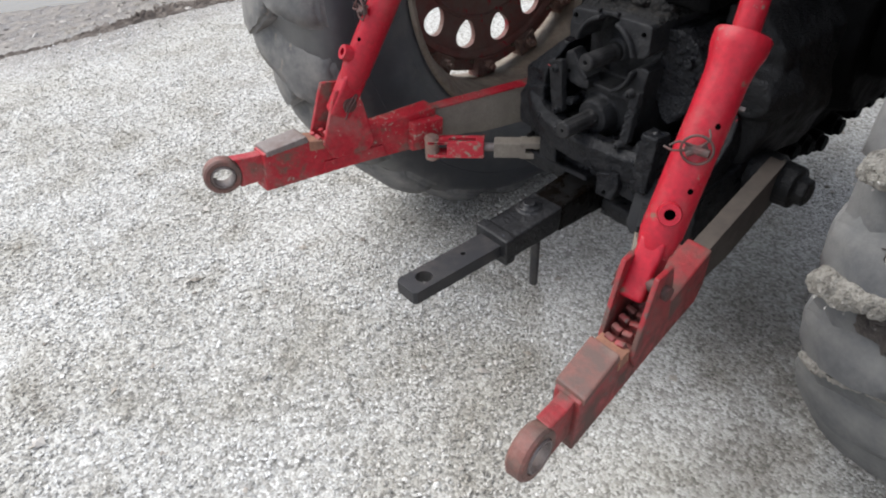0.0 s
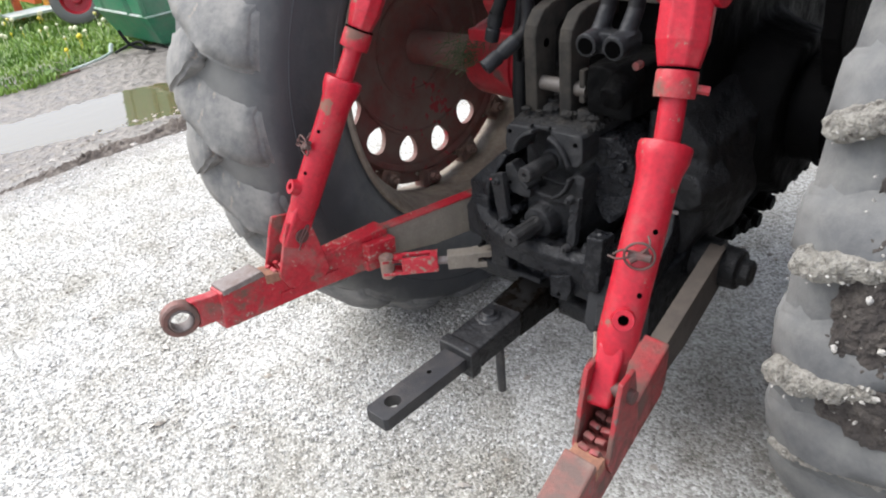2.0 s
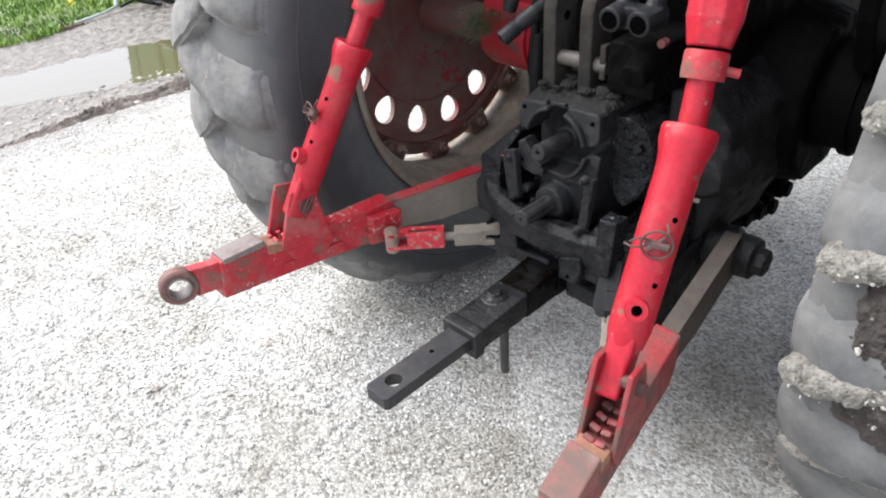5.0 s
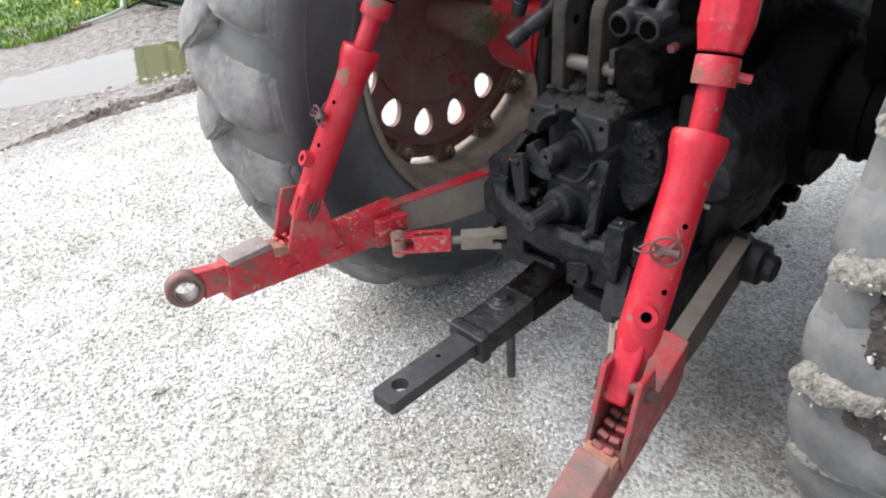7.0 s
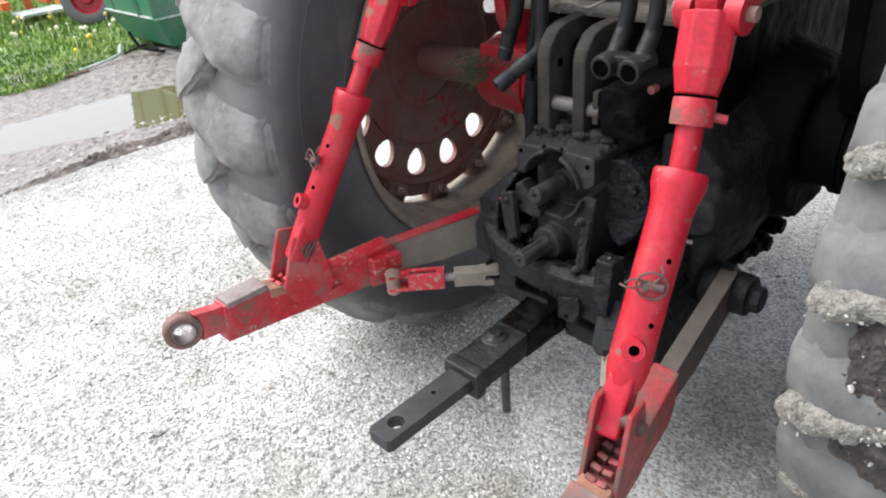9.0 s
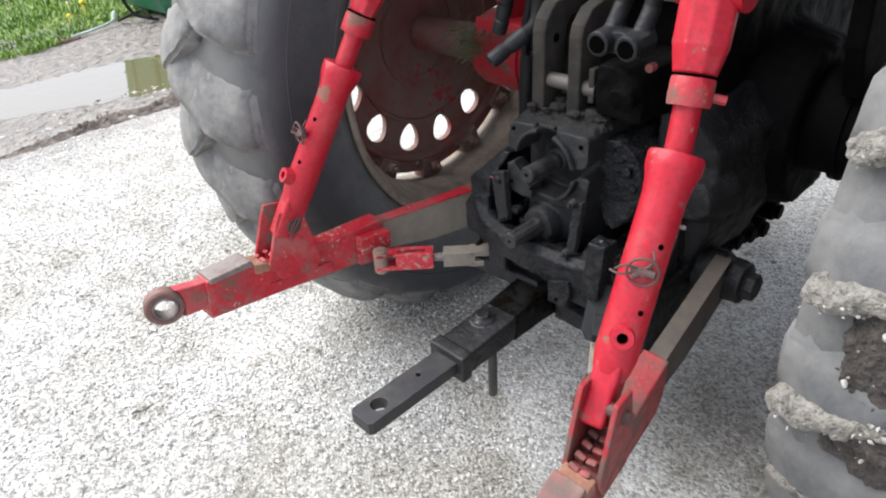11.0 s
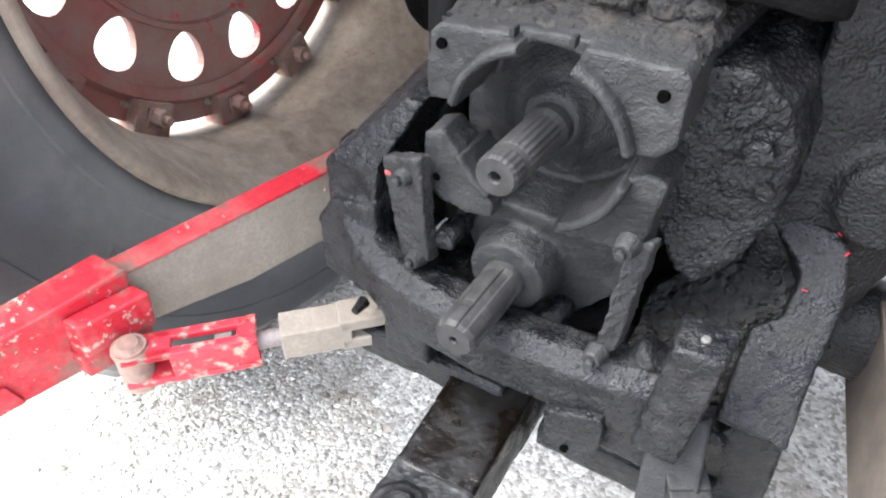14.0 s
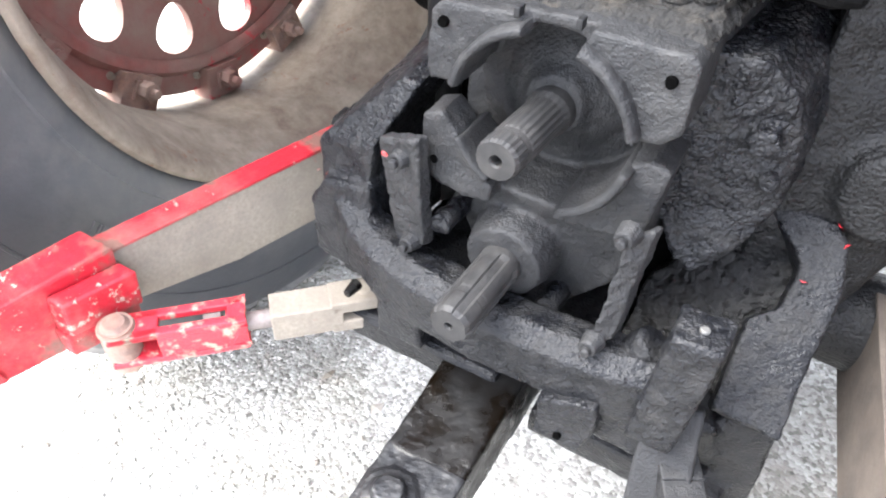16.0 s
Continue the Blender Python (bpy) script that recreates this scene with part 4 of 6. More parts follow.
# ---- rear case and axle ----
def build_case():
    bm = NB()
    prism(bm, [(-0.24, 0.36, 0.50), (0.24, 0.36, 0.50), (0.27, 0.36, 0.72), (0.27, 0.36, 1.20), (-0.24, 0.36, 1.20), (-0.24, 0.36, 0.72)],
          [(-0.22, 2.4, 0.55), (0.22, 2.4, 0.55), (0.27, 2.4, 0.72), (0.27, 2.4, 1.20), (-0.24, 2.4, 1.20), (-0.24, 2.4, 0.72)])
    for x in (-0.27, 0.27):
        rod(bm, (x * 0.8, AXLE_Y, AXLE_Z), (x * 1.45, AXLE_Y, AXLE_Z), 0.25, 0.20, 32)
    box(bm, (0.12, 0.42, 0.508), (0.245, 2.0, 0.58))
    box(bm, (-0.17, 0.30, 0.52), (0.19, 0.40, 1.0))
    ob = part("rear_case", bm, case_shade_black, tractor, "oil-blackened cast gear case")
    lumps(ob, 0.012, 0.008, 0.10, 3)
    bm = NB()
    prism(bm, [(0.20, 0.25, 0.62), (0.30, 0.27, 0.62), (0.335, 0.29, 0.72), (0.33, 0.29, 0.90), (0.27, 0.27, 0.98), (0.20, 0.25, 0.98)],
          [(0.20, 0.52, 0.60), (0.32, 0.52, 0.60), (0.36, 0.52, 0.72), (0.36, 0.52, 0.92), (0.28, 0.52, 1.0), (0.20, 0.52, 1.0)])
    rod(bm, (0.30, 0.245, 0.80), (0.30, 0.34, 0.80), 0.045, 0.075, 28)
    ob = part("case_side", bm, case_sheen, tractor, "oily rounded side of the case")
    lumps(ob, 0.006, 0.005, 0.05, 10)
    # bolt heads along the lower edge of the case
    for i in range(10):
        bm = NB()
        y = 0.62 + 0.088 * i
        z = 0.518 - 0.045 * math.exp(-((y - 0.80) / 0.11) ** 2)
        rod(bm, (0.19, y, z), (0.268, y, z), 0.036, 0.031, 16)
        hexbolt(bm, (0.262, y, z), (0.284, y, z), 0.024)
        part("case_bolt", bm, case_shade_black, tractor, bevel=0.003)
    bm = NB()
    prof = [(0.08, 0.0), (0.17, 0.0), (0.17, 0.03), (0.135, 0.035), (0.128, 0.09), (0.128, 0.12), (0.138, 0.122), (0.138, 0.14), (0.128, 0.142), (0.125, 0.225), (0.118, 0.24), (0.07, 0.245)]
    lathe(bm, prof[:-3] + [(0.125, 0.30), (0.116, 0.325), (0.06, 0.33)], Matrix.Translation((-0.33, AXLE_Y, AXLE_Z + 0.02)) @ Matrix(((0, 0, -1, 0), (1, 0, 0, 0), (0, 1, 0, 0), (0, 0, 0, 1))), 48)
    part("axle_housing", bm, red_shade, tractor, "red axle housing with bolted flanges", smooth=40)
    bm = NB()
    rod(bm, (-0.5, AXLE_Y, AXLE_Z + 0.02), (-0.93, 0.62, 0.892), 0.06, seg=32)
    part("axle_shaft", bm, disc_mat, tractor, "brown-red axle shaft in the wheel's hub", smooth=40)
    # right housing is black where the left is red: shade in its colour
    bm = NB()
    lathe(bm, prof, Matrix.Translation((0.33, AXLE_Y, AXLE_Z + 0.02)) @ TURN_X, 48)
    rod(bm, (0.6, AXLE_Y, AXLE_Z + 0.02), (0.99, AXLE_Y, AXLE_Z), 0.075, seg=32)
    part("axle_housing", bm, case_shade_black, tractor, "axle housing coloured black for its shade", smooth=40)
    # right flange bolts are black likewise, their shade put into the colour
    for sx, mt in ((-1, red_shade), (1, case_shade_black)):
        for i in range(10):
            a = 2 * math.pi * (i + 0.5) / 10
            bm = NB()
            p = Vector((sx * 0.36, AXLE_Y + 0.152 * math.cos(a), AXLE_Z + 0.02 + 0.152 * math.sin(a)))
            hexbolt(bm, p, p + Vector((sx * 0.022, 0, 0)), 0.016)
            part("flange_bolt", bm, mt, tractor)
    # red plate from the axle up to the added platform, and that platform's underside
    bm = NB()
    slab(bm, lambda y: -0.47, [(0.42, 1.62), (0.50, 1.10), (0.56, 0.98), (0.84, 0.98), (0.92, 1.62)], -0.02, 0.02)
    box(bm, (-0.56, 0.50, 0.985), (-0.36, 0.88, 1.02))
    part("fender_support", bm, red_shade, tractor, "dull red upright fender support", bevel=0.006)
    # right support repeats the left one in black, its shade painted in
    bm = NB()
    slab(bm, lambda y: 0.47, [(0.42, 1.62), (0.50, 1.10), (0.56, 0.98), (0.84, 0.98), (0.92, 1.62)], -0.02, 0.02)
    part("fender_support", bm, case_shade_black, tractor, bevel=0.006)
    # fenders added out of view to cover and shade what lies below
    for sx in (-1, 1):
        bm = NB()
        cx = 0.95 * sx
        lathe(bm, [(0.99, -0.30), (1.005, -0.30), (1.005, 0.27), (0.99, 0.27)], Matrix.Translation((cx, AXLE_Y, AXLE_Z)) @ TURN_X, 40, 28, 142)
        part("fender", bm, red_shade, tractor, "unseen red sheet-metal fender added to block light", smooth=40)
        bm = NB()
        xi = cx - sx * 0.30
        pts = [(AXLE_Y + 1.0 * math.cos(radians(a)), AXLE_Z + 1.0 * math.sin(radians(a))) for a in range(28, 143, 6)]
        slab(bm, lambda y: xi, pts + [(0.15, 1.34), (0.9, 1.28)], -0.004, 0.004)
        # the right side gets the black, so its shade is coloured in
        part("added_fender_side", bm, red_shade if sx < 0 else case_shade_black, tractor)
    # platform added out of view to keep the sky off the hitch
    bm = NB()
    box(bm, (-0.66, 0.62, 1.56), (0.66, 2.5, 1.66))
    part("added_platform", bm, case_shade_black, tractor, bevel=0.01)
    bm = NB()
    box(bm, (-0.20, 0.34, 1.19), (0.24, 1.5, 1.52))
    box(bm, (-0.23, 0.30, 1.19), (0.27, 1.3, 1.225))
    part("lift_cover", bm, mat("dusty_grey_casting", (0.085, 0.074, 0.062), (0.045, 0.039, 0.035), rough=0.85, scale=12, amount=0.4, bump=0.002, bump_scale=90), tractor,
         "dusty grey hydraulic lift cover", bevel=0.012)
    bm = NB()
    box(bm, (-0.19, 0.305, 1.24), (0.02, 0.345, 1.42))
    part("lift_cover_plate", bm, red_shade, tractor, "red cover plate", bevel=0.006)


# ---- power take-off ----
PX, PZ = 0.018, 0.858   # centre of the upper shaft's recess


def arc_pts(r, a0, a1, n, y):
    return [(PX + r * math.cos(radians(a0 + (a1 - a0) * i / n)), y, PZ + r * math.sin(radians(a0 + (a1 - a0) * i / n))) for i in range(n + 1)]


def ear(bm, a0, a1, corners, y0, y1, r=0.080):
    """A lobe of the flange: an arc of the recess and an outer outline."""
    low = arc_pts(r, a0, a1, 12, y0) + [(x, y0, z) for x, z in corners]
    prism(bm, low, [(x, y1, z) for x, y, z in low])


def bore_end(bm, ring, r, depth):
    """Closes a shaft's end with a drilled centre hole."""
    n = len(ring)
    c = sum((v.co for v in ring), Vector()) / n
    loops = [ring]
    for rr, dy in ((r * 1.25, 0.0), (r, 0.002), (r, depth)):
        loops.append([bm.verts.new((c.x + rr * math.cos(2 * math.pi * k / n), c.y + dy, c.z + rr * math.sin(2 * math.pi * k / n))) for k in range(n)])
    for p, q in zip(loops, loops[1:]):
        for k in range(n):
            bm.faces.new((p[k], p[(k + 1) % n], q[(k + 1) % n], q[k]))
    bm.faces.new(loops[-1])


def build_pto():
    bm = NB()
    ear(bm, 104, 171, [(-0.090, 0.868), (-0.093, 0.88), (-0.090, 0.928), (-0.080, 0.939), (-0.01, 0.945)], 0.105, 0.20)
    ear(bm, 72, 11, [(0.119, 0.876), (0.131, 0.89), (0.130, 0.945), (0.122, 0.950), (0.05, 0.950)], 0.100, 0.20)
    lobe = [(-0.093, 0.834), (-0.072, 0.843), (-0.057, 0.826), (-0.036, 0.797), (-0.017, 0.780), (-0.018, 0.762), (-0.046, 0.759), (-0.075, 0.764), (-0.092, 0.776)]
    prism(bm, [(x, 0.099, z) for x, z in lobe], [(x, 0.140, z) for x, z in lobe])
    ear(bm, -9, -70, [(0.040, 0.762), (0.10, 0.768), (0.124, 0.788), (0.131, 0.848), (0.115, 0.853)], 0.110, 0.20)
    ear(bm, 104, 72, [(0.05, 0.949), (-0.01, 0.946)], 0.116, 0.20)
    # floor of the recess and the body behind it
    prism(bm, [(-0.092, 0.186, 0.942), (0.132, 0.186, 0.950), (0.134, 0.186, 0.80), (0.10, 0.186, 0.762), (-0.02, 0.186, 0.755), (-0.092, 0.186, 0.80)],
          [(-0.12, 0.36, 0.955), (0.16, 0.36, 0.965), (0.16, 0.36, 0.72), (0.10, 0.36, 0.66), (-0.06, 0.36, 0.66), (-0.12, 0.36, 0.72)])
    # hub of the upper shaft in the dished recess
    lathe(bm, [(0.0, 0.0), (0.026, 0.0), (0.034, 0.012), (0.060, 0.030), (0.086, 0.038), (0.0, 0.06)], Matrix.Translation((PX - 0.006, 0.146, PZ - 0.004)) @ Matrix.Rotation(radians(-90), 4, "X"), 36)
    # lower bearing
    rod(bm, (0.004, 0.096, 0.70), (0.004, 0.20, 0.705), 0.040, 0.066, 28)
    prism(bm, [(-0.035, 0.120, 0.771), (0.06, 0.116, 0.772), (0.122, 0.116, 0.785), (0.105, 0.128, 0.70), (0.06, 0.15, 0.63), (-0.04, 0.15, 0.63), (-0.062, 0.14, 0.70)],
          [(-0.08, 0.36, 0.79), (0.07, 0.36, 0.79), (0.13, 0.36, 0.79), (0.13, 0.36, 0.66), (0.09, 0.36, 0.58), (-0.07, 0.36, 0.58), (-0.10, 0.36, 0.66)])
    ob = part("pto_housing", bm, dusty_black, tractor, "grease-caked cast housing of the power take-off")
    lumps(ob, 0.0026, 0.0015, 0.022, 5, 0.0005, 0.005)
    # raised arcs of the shield seat
    for a0, a1, y in ((105, 169, 0.092), (71, 13, 0.087), (206, 240, 0.095), (-10, -67, 0.092)):
        bm = NB()
        m = Matrix.Translation((PX, y, PZ)) @ Matrix.Rotation(radians(-90), 4, "X") @ Matrix.Scale(-1, 4, (0, 1, 0))
        lathe(bm, [(0.0765, 0.004), (0.079, 0.0), (0.0835, 0.0), (0.0865, 0.005), (0.087, 0.05), (0.0755, 0.06), (0.0765, 0.004)], m, 26, min(a0, a1), max(a0, a1))
        ob = part("shield_seat", bm, dusty_black, tractor)
        lumps(ob, 0.0022, 0.0010, 0.02, 2)
    # caked top
    bm = NB()
    prism(bm, [(-0.088, 0.122, 0.934), (0.128, 0.118, 0.944), (0.165, 0.36, 0.962), (-0.12, 0.36, 0.957)],
          [(-0.080, 0.140, 0.948), (0.120, 0.136, 0.957), (0.155, 0.36, 0.982), (-0.11, 0.36, 0.972)])
    rng = random.Random(2)
    for i in range(26):
        p = (rng.uniform(-0.07, 0.12), rng.uniform(0.15, 0.3), 0.962 + rng.uniform(0, 0.008))
        bmesh.ops.create_icosphere(bm, subdivisions=2, radius=rng.uniform(0.008, 0.022), matrix=Matrix.Translation(p) @ Matrix.Diagonal((1, 1, 0.5, 1)))
    ob = part("caked_dirt", bm, dirty_top, tractor, "crust of oily dirt and chaff")
    lumps(ob, 0.0035, 0.004, 0.012, 1)
    for p, r in (((0.088, 0.185, 0.958), 0.026), ((-0.02, 0.21, 0.96), 0.02), ((0.03, 0.25, 0.96), 0.024)):
        bm = NB()
        rod(bm, p, (p[0], p[1], p[2] + 0.022), r, r * 0.86, 18)
        part("filler_plug", bm, dirty_top, tractor, smooth=40, bevel=0.003)
    # flat black discs on the casting: painted shade of uncut bolt holes
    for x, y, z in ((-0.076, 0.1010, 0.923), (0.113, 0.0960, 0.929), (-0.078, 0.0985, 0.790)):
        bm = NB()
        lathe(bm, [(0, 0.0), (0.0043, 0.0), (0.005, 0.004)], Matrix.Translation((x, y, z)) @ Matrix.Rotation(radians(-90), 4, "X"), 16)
        part("bolt_hole_shade", bm, hole_black, tractor)
    for x, z in ((-0.012, 0.947), (0.038, 0.950)):
        bm = NB()
        box(bm, (x - 0.0025, 0.101, z - 0.004), (x + 0.0025, 0.112, z + 0.005))
        part("locating_lug", bm, coupler_mat, tractor, bevel=0.0015)
    # bulging casting on the right of the housing
    bm = NB()
    prism(bm, [(0.12, 0.165, 0.930), (0.165, 0.170, 0.930), (0.195, 0.180, 0.905), (0.212, 0.186, 0.86), (0.213, 0.186, 0.80), (0.196, 0.176, 0.75), (0.168, 0.160, 0.722), (0.146, 0.160, 0.728), (0.12, 0.165, 0.77)],
          [(0.12, 0.42, 0.95), (0.19, 0.42, 0.95), (0.225, 0.42, 0.93), (0.240, 0.42, 0.88), (0.240, 0.42, 0.78), (0.22, 0.42, 0.72), (0.19, 0.42, 0.68), (0.15, 0.42, 0.67), (0.12, 0.42, 0.70)])
    rod(bm, (0.184, 0.162, 0.867), (0.182, 0.20, 0.862), 0.0135, 0.019, 6)
    rod(bm, (0.200, 0.170, 0.828), (0.195, 0.20, 0.826), 0.008, 0.012, 12)
    lathe(bm, [(0.010, 0.006), (0.012, 0.0), (0.017, 0.0), (0.020, 0.012), (0.010, 0.012)], Matrix.Translation((0.160, 0.160, 0.902)) @ Matrix.Rotation(radians(-90), 4, "X"), 20, 20, 250)
    ob = part("side_casting", bm, grease, tractor, "rounded casting thick with black grease")
    lumps(ob, 0.0024, 0.0030, 0.022, 7, 0.0016, 0.0045)
    # shafts
    bm = NB()
    seg = 84
    rings = []
    for y, r, depth in ((0.165, 0.0195, 0), (0.135, 0.0195, 0.0), (0.128, 0.0175, 0.0032), (0.075, 0.0175, 0.0032), (0.073, 0.0168, 0.0), (0.067, 0.0168, 0.0),
                        (0.065, 0.0175, 0.0032), (0.052, 0.0172, 0.0032), (0.048, 0.0155, 0.002)):
        ring = []
        for k in range(seg):
            a = 2 * math.pi * k / seg
            rr = r * 1.12 - depth * (1 if (k % 4) in (0, 1) else 0) * 0.17
            ring.append(bm.verts.new((PX - 0.004 + rr * math.cos(a) - 0.10 * (0.165 - y) * 0.6, y, 0.851 + rr * math.sin(a) - 0.01 * (0.165 - y))))
        rings.append(ring)
    for p, q in zip(rings, rings[1:]):
        for k in range(seg):
            bm.faces.new((p[k], p[(k + 1) % seg], q[(k + 1) % seg], q[k]))
    bore_end(bm, rings[-1], 0.0048, 0.012)
    up = part("pto_shaft", bm, shaft_steel, tractor, "fine-splined upper drive shaft")
    bm = NB()
    rings = []
    seg = 72
    for y, r, depth in ((0.12, 0.021, 0), (0.088, 0.021, 0), (0.082, 0.0205, 0.0042), (0.035, 0.0205, 0.0042), (0.033, 0.0200, 0.003), (0.026, 0.0200, 0.003), (0.024, 0.0205, 0.0042),
                        (0.004, 0.020, 0.0042), (-0.001, 0.0175, 0.003)):
        ring = []
        for k in range(seg):
            a = 2 * math.pi * k / seg
            rr = r * 1.04 - 0.42 * depth * (1 if (k % 12) < 5 else 0)
            ring.append(bm.verts.new((0.004 + rr * math.cos(a) - 0.035 * (0.12 - y), y, 0.70 + rr * math.sin(a) - 0.015 * (0.12 - y))))
        rings.append(ring)
    for p, q in zip(rings, rings[1:]):
        for k in range(seg):
            bm.faces.new((p[k], p[(k + 1) % seg], q[(k + 1) % seg], q[k]))
    bore_end(bm, rings[-1], 0.0036, 0.010)
    low = part("pto_shaft", bm, shaft_steel, tractor, "six-splined lower drive shaft")
    # flat straps that hang on either side of the lower shaft
    for pts, bolts in ((((-0.128, 0.078, 0.808), (-0.081, 0.07, 0.826), (-0.079, 0.085, 0.690), (-0.116, 0.092, 0.668)), ((-0.10, 0.066, 0.797), (-0.095, 0.075, 0.69))),
                       (((0.117, 0.074, 0.803), (0.136, 0.082, 0.812), (0.129, 0.070, 0.690), (0.111, 0.062, 0.682)), ((0.116, 0.064, 0.806), (0.113, 0.052, 0.684)))):
        bm = NB()
        prism(bm, pts, [(x + 0.004, y + 0.016, z - 0.002) for x, y, z in pts])
        ob = part("shield_strap", bm, dusty_black, tractor, "flat steel strap bolted to the housing")
        lumps(ob, 0.0025, 0.0018, 0.015, 2, 0.001, 0.006)
        for p in bolts:
            bm = NB()
            rod(bm, p, (p[0] + 0.002, p[1] + 0.016, p[2]), 0.0085, 0.012, 10)
            rod(bm, (p[0], p[1] - 0.007, p[2]), p, 0.005, seg=8)
            part("strap_bolt", bm, dusty_black, ob, bevel=0.002)
    for p, q, r in (((-0.068, 0.095, 0.715), (-0.066, 0.15, 0.715), 0.012), ((0.05, 0.11, 0.645), (0.055, 0.17, 0.65), 0.013), ((0.03, 0.12, 0.63), (0.03, 0.17, 0.63), 0.014)):
        bm = NB()
        rod(bm, p, q, r, seg=10)
        ob = part("strap_stud", bm, grease, tractor)
        lumps(ob, 0.003, 0.003, 0.015, 2)


# ---- drawbar hanger and drawbar ----
def build_hanger():
    bm = NB()
    # left cheek
    prism(bm, [(-0.226, 0.11, 0.70), (-0.226, 0.11, 0.752), (-0.140, 0.14, 0.838), (-0.118, 0.14, 0.836), (-0.152, 0.105, 0.768), (-0.160, 0.100, 0.70), (-0.165, 0.100, 0.640), (-0.190, 0.105, 0.620), (-0.228, 0.108, 0.630)],
          [(-0.25, 0.36, 0.70), (-0.25, 0.36, 0.752), (-0.170, 0.36, 0.85), (-0.128, 0.36, 0.85), (-0.16, 0.36, 0.768), (-0.165, 0.36, 0.70), (-0.16, 0.36, 0.60), (-0.19, 0.36, 0.55), (-0.25, 0.36, 0.60)])
    knuckle = [(-0.232, 0.683), (-0.210, 0.716), (-0.152, 0.724), (-0.145, 0.620), (-0.185, 0.598), (-0.231, 0.604)]
    prism(bm, [(x, 0.094, z) for x, z in knuckle], [(x, 0.24, z) for x, z in knuckle])
    box(bm, (-0.232, 0.14, 0.535), (-0.182, 0.26, 0.62))
    # curved cross bar
    path = [(-0.200, 0.104, 0.684), (-0.168, 0.082, 0.660), (-0.130, 0.069, 0.648), (-0.080, 0.059, 0.641), (-0.020, 0.054, 0.638),
            (0.040, 0.052, 0.638), (0.095, 0.053, 0.640), (0.150, 0.058, 0.642), (0.205, 0.068, 0.645)]
    section = [(-0.006, -0.036), (0.046, -0.040), (0.046, 0.030), (0.012, 0.036), (-0.008, 0.020)]
    for a, b in zip(path, path[1:]):
        prism(bm, [(a[0] - 0.002, a[1] + p, a[2] + q) for p, q in section], [(b[0] + 0.002, b[1] + p, b[2] + q) for p, q in section])
    box(bm, (-0.122, 0.058, 0.560), (-0.064, 0.11, 0.62))
    box(bm, (0.138, 0.056, 0.562), (0.192, 0.12, 0.62))
    ob = part("drawbar_hanger", bm, grease, tractor, "heavy hanger bracket caked in black grease")
    lumps(ob, 0.0030, 0.0022, 0.022, 9, 0.0008, 0.005)
    # right cheek: a sloping flange with a raised outer rail
    bm = NB()
    face = [(0.230, 0.117, 0.603), (0.297, 0.116, 0.601), (0.296, 0.153, 0.642), (0.297, 0.217, 0.713), (0.286, 0.247, 0.747), (0.270, 0.257, 0.758),
            (0.241, 0.260, 0.761), (0.209, 0.254, 0.755), (0.240, 0.236, 0.734), (0.254, 0.226, 0.723), (0.252, 0.196, 0.690), (0.230, 0.183, 0.675)]
    prism(bm, face, [(x, y + 0.045, z - 0.05) for x, y, z in face])
    ob = part("hanger_cheek", bm, grease, tractor, "sloping cast flange caked in black grease")
    lumps(ob, 0.0026, 0.0018, 0.022, 9, 0.0008, 0.005)
    bm = NB()
    floor_face = [(0.120, 0.150, 0.560), (0.245, 0.155, 0.585), (0.262, 0.262, 0.700), (0.190, 0.275, 0.712), (0.125, 0.225, 0.640)]
    prism(bm, floor_face, [(x, y + 0.06, z - 0.03) for x, y, z in floor_face])
    ob = part("oily_pocket", bm, grease_wet, tractor, "pocket behind the flange wet with black oil")
    lumps(ob, 0.0026, 0.003, 0.02, 4, 0.0014, 0.006)
    # grey tang that carries the check fork
    bm = NB()
    prism(bm, [(0.176, 0.072, 0.625), (0.226, 0.080, 0.640), (0.246, 0.030, 0.548), (0.238, 0.024, 0.515), (0.205, 0.020, 0.508), (0.190, 0.022, 0.530)],
          [(0.176, 0.094, 0.610), (0.226, 0.102, 0.625), (0.246, 0.054, 0.535), (0.238, 0.046, 0.500), (0.205, 0.042, 0.494), (0.190, 0.044, 0.516)])
    part("check_tang", bm, dusty_black, tractor, "smooth grey steel tang", bevel=0.006, segments=3, smooth=50)
    # lower frame under the cross bar
    bm = NB()
    box(bm, (-0.20, 0.08, 0.50), (0.02, 0.16, 0.545))
    box(bm, (-0.175, 0.115, 0.515), (0.25, 0.42, 0.575))
    box(bm, (0.06, 0.10, 0.45), (0.28, 0.17, 0.495))
    prism(bm, [(0.246, 0.135, 0.60), (0.296, 0.135, 0.60), (0.306, 0.115, 0.44), (0.262, 0.105, 0.43)], [(0.24, 0.40, 0.66), (0.32, 0.40, 0.66), (0.32, 0.40, 0.42), (0.26, 0.40, 0.42)])
    ob = part("hanger_frame", bm, grease, tractor)
    lumps(ob, 0.006, 0.003, 0.03, 3)
    # pin post at the right end of the cross bar
    bm = NB()
    prism(bm, [(0.168, 0.045, 0.60), (0.212, 0.045, 0.60), (0.214, 0.10, 0.60), (0.166, 0.10, 0.60)], [(0.176, 0.050, 0.742), (0.220, 0.050, 0.745), (0.222, 0.096, 0.745), (0.174, 0.096, 0.742)])
    post = part("hanger_post", bm, grease, tractor, "square post with a greasy top bolt")
    lumps(post, 0.0026, 0.0022, 0.018, 7, 0.0009, 0.005)
    bm = NB()
    rod(bm, (0.198, 0.070, 0.738), (0.198, 0.070, 0.7465), 0.0060, 0.004, 12)
